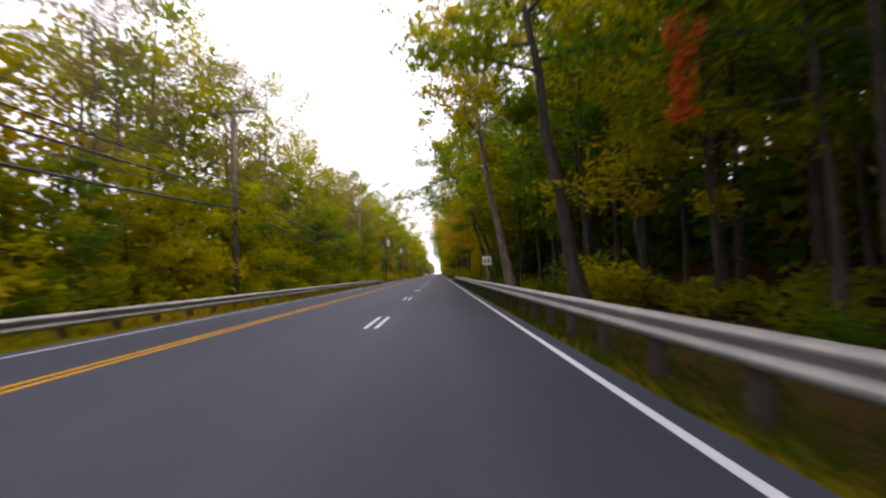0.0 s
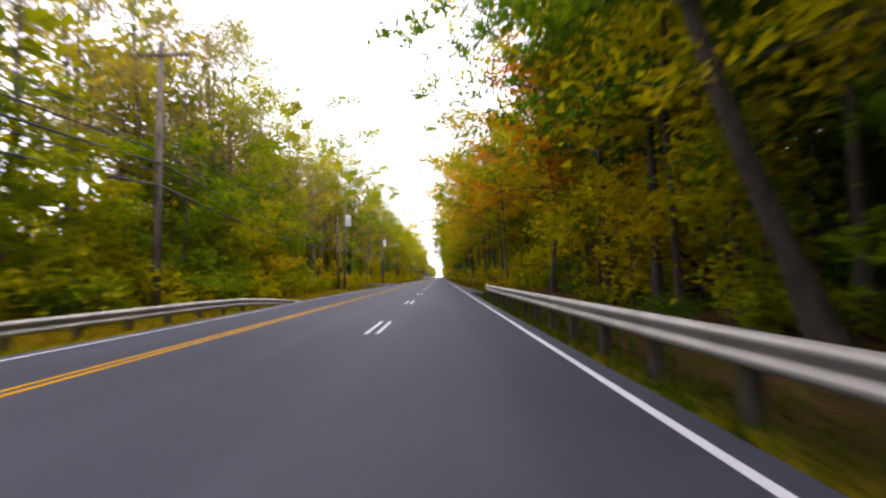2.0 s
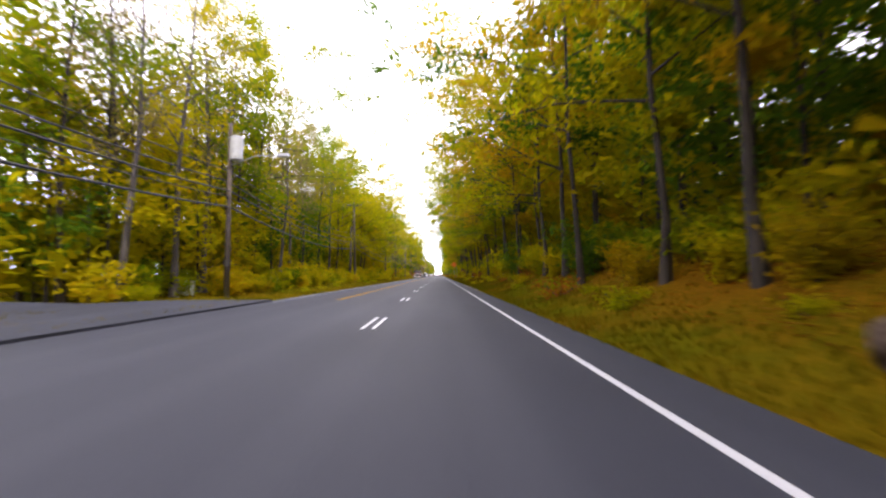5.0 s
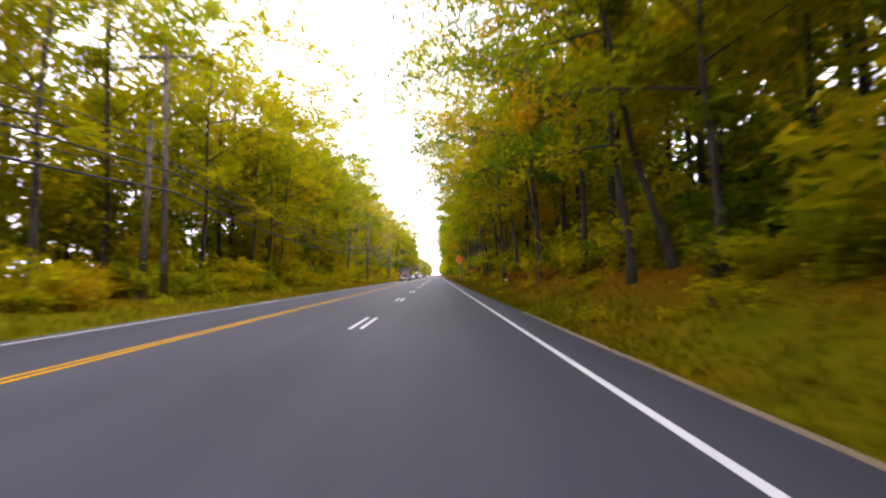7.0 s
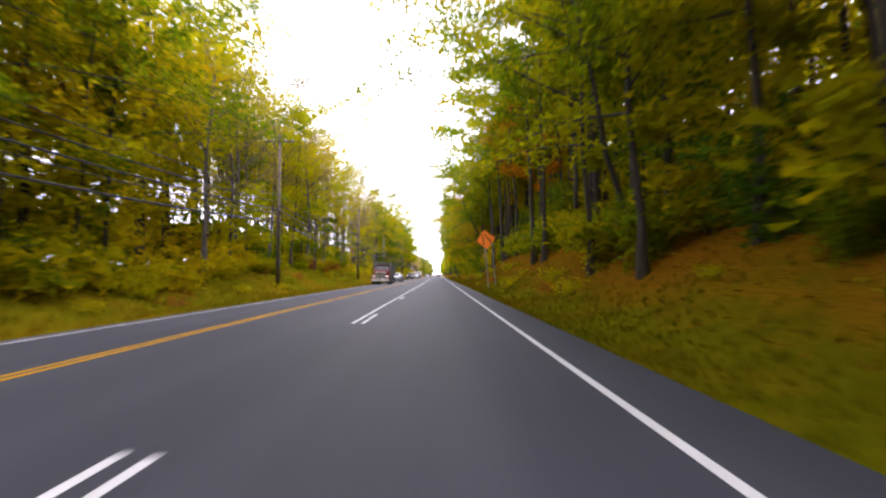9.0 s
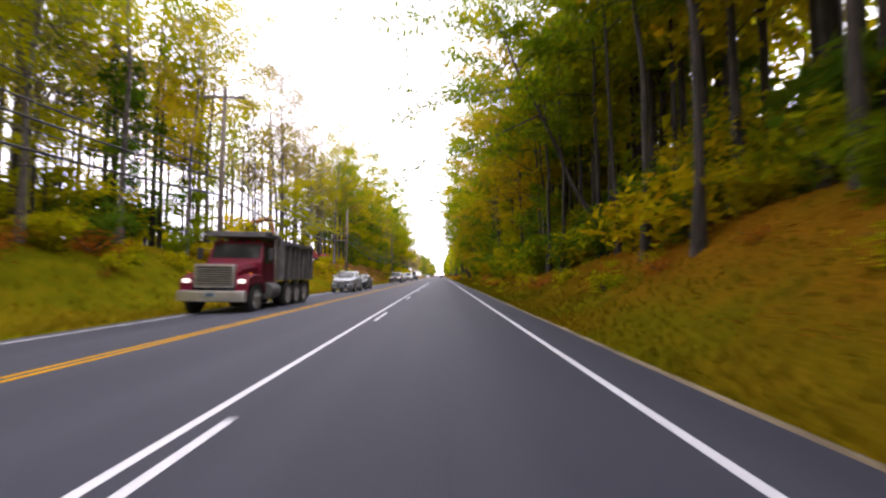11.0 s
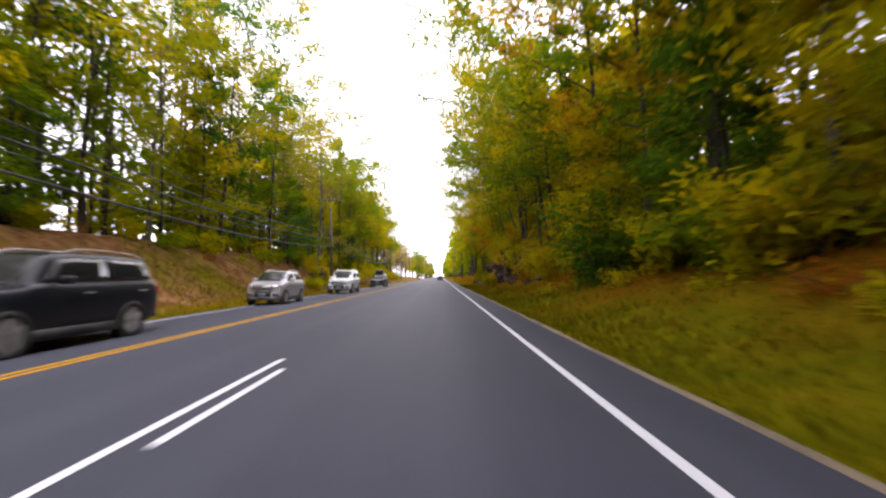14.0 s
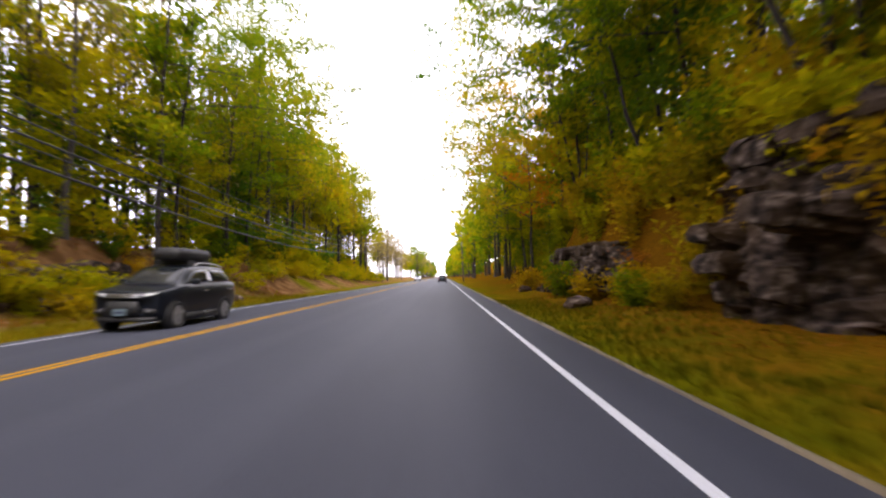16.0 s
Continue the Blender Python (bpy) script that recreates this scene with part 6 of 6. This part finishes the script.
def excavator(x, y):
    """Only its bent boom and cab show behind the trunks on the bank."""
    orange = plain("faded_orange_machine_paint", (0.27, 0.105, 0.035), 0.7, 0.0, 0.4)
    e = empty("excavator", "faded orange excavator parked among trunks on the bank", "excavator", "", pose(x, y, land_z(x, y), 0, 0, 78))
    for s in (1, -1):
        bm = bmesh.new()
        box(bm, min(s * 0.7, s * 1.25), max(s * 0.7, s * 1.25), -1.7, 1.7, 0.0, 0.8, bevel=0.25)
        part("track", bm, BLACK, e)
    bm = bmesh.new()
    box(bm, -1.2, 1.2, -0.6, 2.0, 0.85, 1.9, bevel=0.1)
    part("engine_cover", bm, orange, e)
    bm = bmesh.new()
    box(bm, -1.15, -0.15, -1.3, 0.4, 0.85, 2.7, bevel=0.08)
    cb = part("cab", bm, orange, e)
    quad_panel("windscreen", [(-1.05, -1.31, 1.5), (-0.25, -1.31, 1.5), (-0.25, -1.31, 2.55), (-1.05, -1.31, 2.55)], GLASS, cb)
    for name, pts, q in (("boom", ((0.3, -0.6, 1.5), (0.3, -2.2, 3.6), (0.3, -4.6, 4.1)), 0.26), ("dipper", ((0.3, -4.6, 4.2), (0.3, -5.0, 2.0)), 0.2)):
        bm = bmesh.new()
        for a, b in zip(pts, pts[1:]):
            cyl(bm, a, b, q, q * 0.85, 4)
        part(name, bm, orange, e)
    bm = bmesh.new()
    box(bm, -0.15, 0.75, -5.6, -4.7, 1.2, 2.0, bevel=0.15)
    part("bucket", bm, POST_STEEL, e)


excavator(-22.5, 315)

# ---- small things on the verges ----
def cabinet(x, y):
    c = empty("utility_cabinet", "small white utility cabinet on the grass verge", "cabinet", "", pose(x, y, land_z(x, y), 0, 0, 8))
    bm = bmesh.new()
    box(bm, -0.34, 0.34, -0.3, 0.3, -0.1, 0.74, bevel=0.03)
    part("body", bm, WHITE_CAR, c)
    bm = bmesh.new()
    box(bm, -0.37, 0.37, -0.33, 0.33, 0.74, 0.80, bevel=0.01)
    part("lid", bm, WHITE_CAR, c)
    bm = bmesh.new()
    box(bm, 0.18, 0.24, -0.315, -0.3, 0.3, 0.42)
    part("latch", bm, POST_STEEL, c)


cabinet(-15.2, 149.5)


def yard_sign(x, y):
    s = empty("yard_sign", "small red and white yard sign on wire legs", "sign", "", pose(x, y, land_z(x, y), 0, 0, -15))
    bm = bmesh.new()
    for dx in (-0.2, 0.2):
        cyl(bm, (dx, 0, -0.1), (dx, 0, 0.35), 0.008, 0.008, 6)
    part("leg", bm, POST_STEEL, s)
    bm = bmesh.new()
    box(bm, -0.3, 0.3, -0.008, 0.008, 0.25, 0.62)
    p = part("panel", bm, SIGN_WHITE, s)
    bm = bmesh.new()
    box(bm, -0.26, 0.26, -0.013, -0.008, 0.46, 0.58)
    part("red_bar", bm, RED_LENS, p)


yard_sign(-16.6, 118.5)


def street_sign(x, y, z):
    """Two crossed name blades on a post at the side road."""
    g = land_z(x, y)
    s = empty("street_sign", "green street name sign with two crossed blades on a steel post", "road sign", "", pose(x, y, g, 0, 0, 12))
    bm = bmesh.new()
    cyl(bm, (0, 0, -0.3), (0, 0, z - g + 0.24), 0.03, 0.03, 10)
    part("post", bm, GALV_DARK, s)
    for k, turn in enumerate((0, 90)):
        h, m = z - g + 0.12 - 0.26 * k, pose(0, 0, 0, 0, 0, turn)
        bm = bmesh.new()
        box(bm, -0.42, 0.42, -0.006, 0.006, h - 0.11, h + 0.11)
        bmesh.ops.transform(bm, matrix=m, verts=bm.verts[:])
        bl = part("name_blade", bm, SIGN_GREEN, s)
        bm = bmesh.new()
        box(bm, -0.3, 0.24, -0.011, -0.006, h - 0.045, h + 0.045)
        bmesh.ops.transform(bm, matrix=m, verts=bm.verts[:])
        part("name_bar", bm, SIGN_WHITE, bl)


SIGN_GREEN = plain("green_sign_sheeting", (0.01, 0.16, 0.10), 0.5, 0.0, 0.1)
street_sign(-16.3, 131.5, 2.6)


def bank_stone(x, y, w):
    bm = bmesh.new()
    bmesh.ops.create_icosphere(bm, subdivisions=2, radius=0.5)
    for v in bm.verts:
        v.co *= 1 + 0.3 * noise.noise(v.co * 2 + Vector((x, y, 0)))
    bmesh.ops.scale(bm, vec=(w, w * 0.7, w * 0.35), verts=bm.verts[:])
    ob = part("stone", bm, SIGN_WHITE)
    ob.matrix_basis = pose(x, y, land_z(x, y) + w * 0.06, 0, 0, x * 30)
    tagged(ob, "small pale stone on the grassy bank", "stone", "stones on the bank")


for x, y, w in ((7.2, 97, 0.45), (6.6, 214.5, 0.4), (-16.0, 139, 0.5), (5.4, 96, 0.3), (6.4, 181, 0.3)):
    bank_stone(x, y, w)


# ---- grass and fallen leaves ----
def blades(name, label, mat, count, place, high, wide, flat, seed):
    """Many small single blades or leaves lying on the land, in one mesh."""
    rng = np.random.default_rng(seed)
    verts, faces = [], []
    for k in range(count):
        x, y = place(rng)
        z = land_z(x, y)
        a, h, w = rng.uniform(0, 6.283), high * rng.uniform(0.5, 1.5), wide * rng.uniform(0.6, 1.4)
        c, s = math.cos(a), math.sin(a)
        n = len(verts)
        if flat:
            verts += [(x - c * w, y - s * w, z + 0.02), (x + s * w * 0.6, y - c * w * 0.6, z + 0.05), (x + c * w, y + s * w, z + 0.03), (x - s * w * 0.6, y + c * w * 0.6, z + 0.06)]
            faces.append((n, n + 1, n + 2, n + 3))
        else:
            lx, ly = rng.normal(0, 0.3, 2) * h
            verts += [(x - c * w, y - s * w, z - 0.02), (x + c * w, y + s * w, z - 0.02), (x + lx, y + ly, z + h)]
            faces.append((n, n + 1, n + 2))
    ob = link_mesh(name, verts, faces, mat)
    return tagged(ob, label, "ground cover", kind="stuff")


def near_bank(rng):
    y = rng.uniform(84, 410)
    return right_edge(y) - 0.06 + abs(rng.normal(0, 2.2)), y


def far_bank(rng):
    y = rng.uniform(5, 420)
    return left_edge(y) - 0.1 - abs(rng.normal(0, 2.6)), y


# near bank: darker copy of the verge grass, shade included in its colour
blades("grass", "short olive-brown grass on the near verge", SHADED_BANK_GRASS, 60000, near_bank, 0.13, 0.028, False, 1)
# the shade along the guardrail is put into this grass's colour
blades("grass", "thin green grass under the guardrail, darkened as if shaded", SHADED_GRASS, 9000, lambda r: (right_edge(0) + 0.03 + abs(r.normal(0, 0.9)), r.uniform(2, 86)), 0.16, 0.03, False, 5)
blades("grass", "short olive grass on the far verge", GRASS, 42000, far_bank, 0.2, 0.035, False, 2)
blades("leaf_litter", "fallen orange-brown leaves on the near bank", LITTER, 16000, lambda r: (right_edge(0) + 2.6 + abs(r.normal(0, 3.2)), r.uniform(96, 410)), 0.0, 0.055, True, 3)
blades("leaf_litter", "fallen orange-brown leaves on the far bank", LITTER, 16000, lambda r: (-11.5 - abs(r.normal(0, 3.2)), 420 - 95 * r.random() ** 1.3), 0.0, 0.06, True, 4)
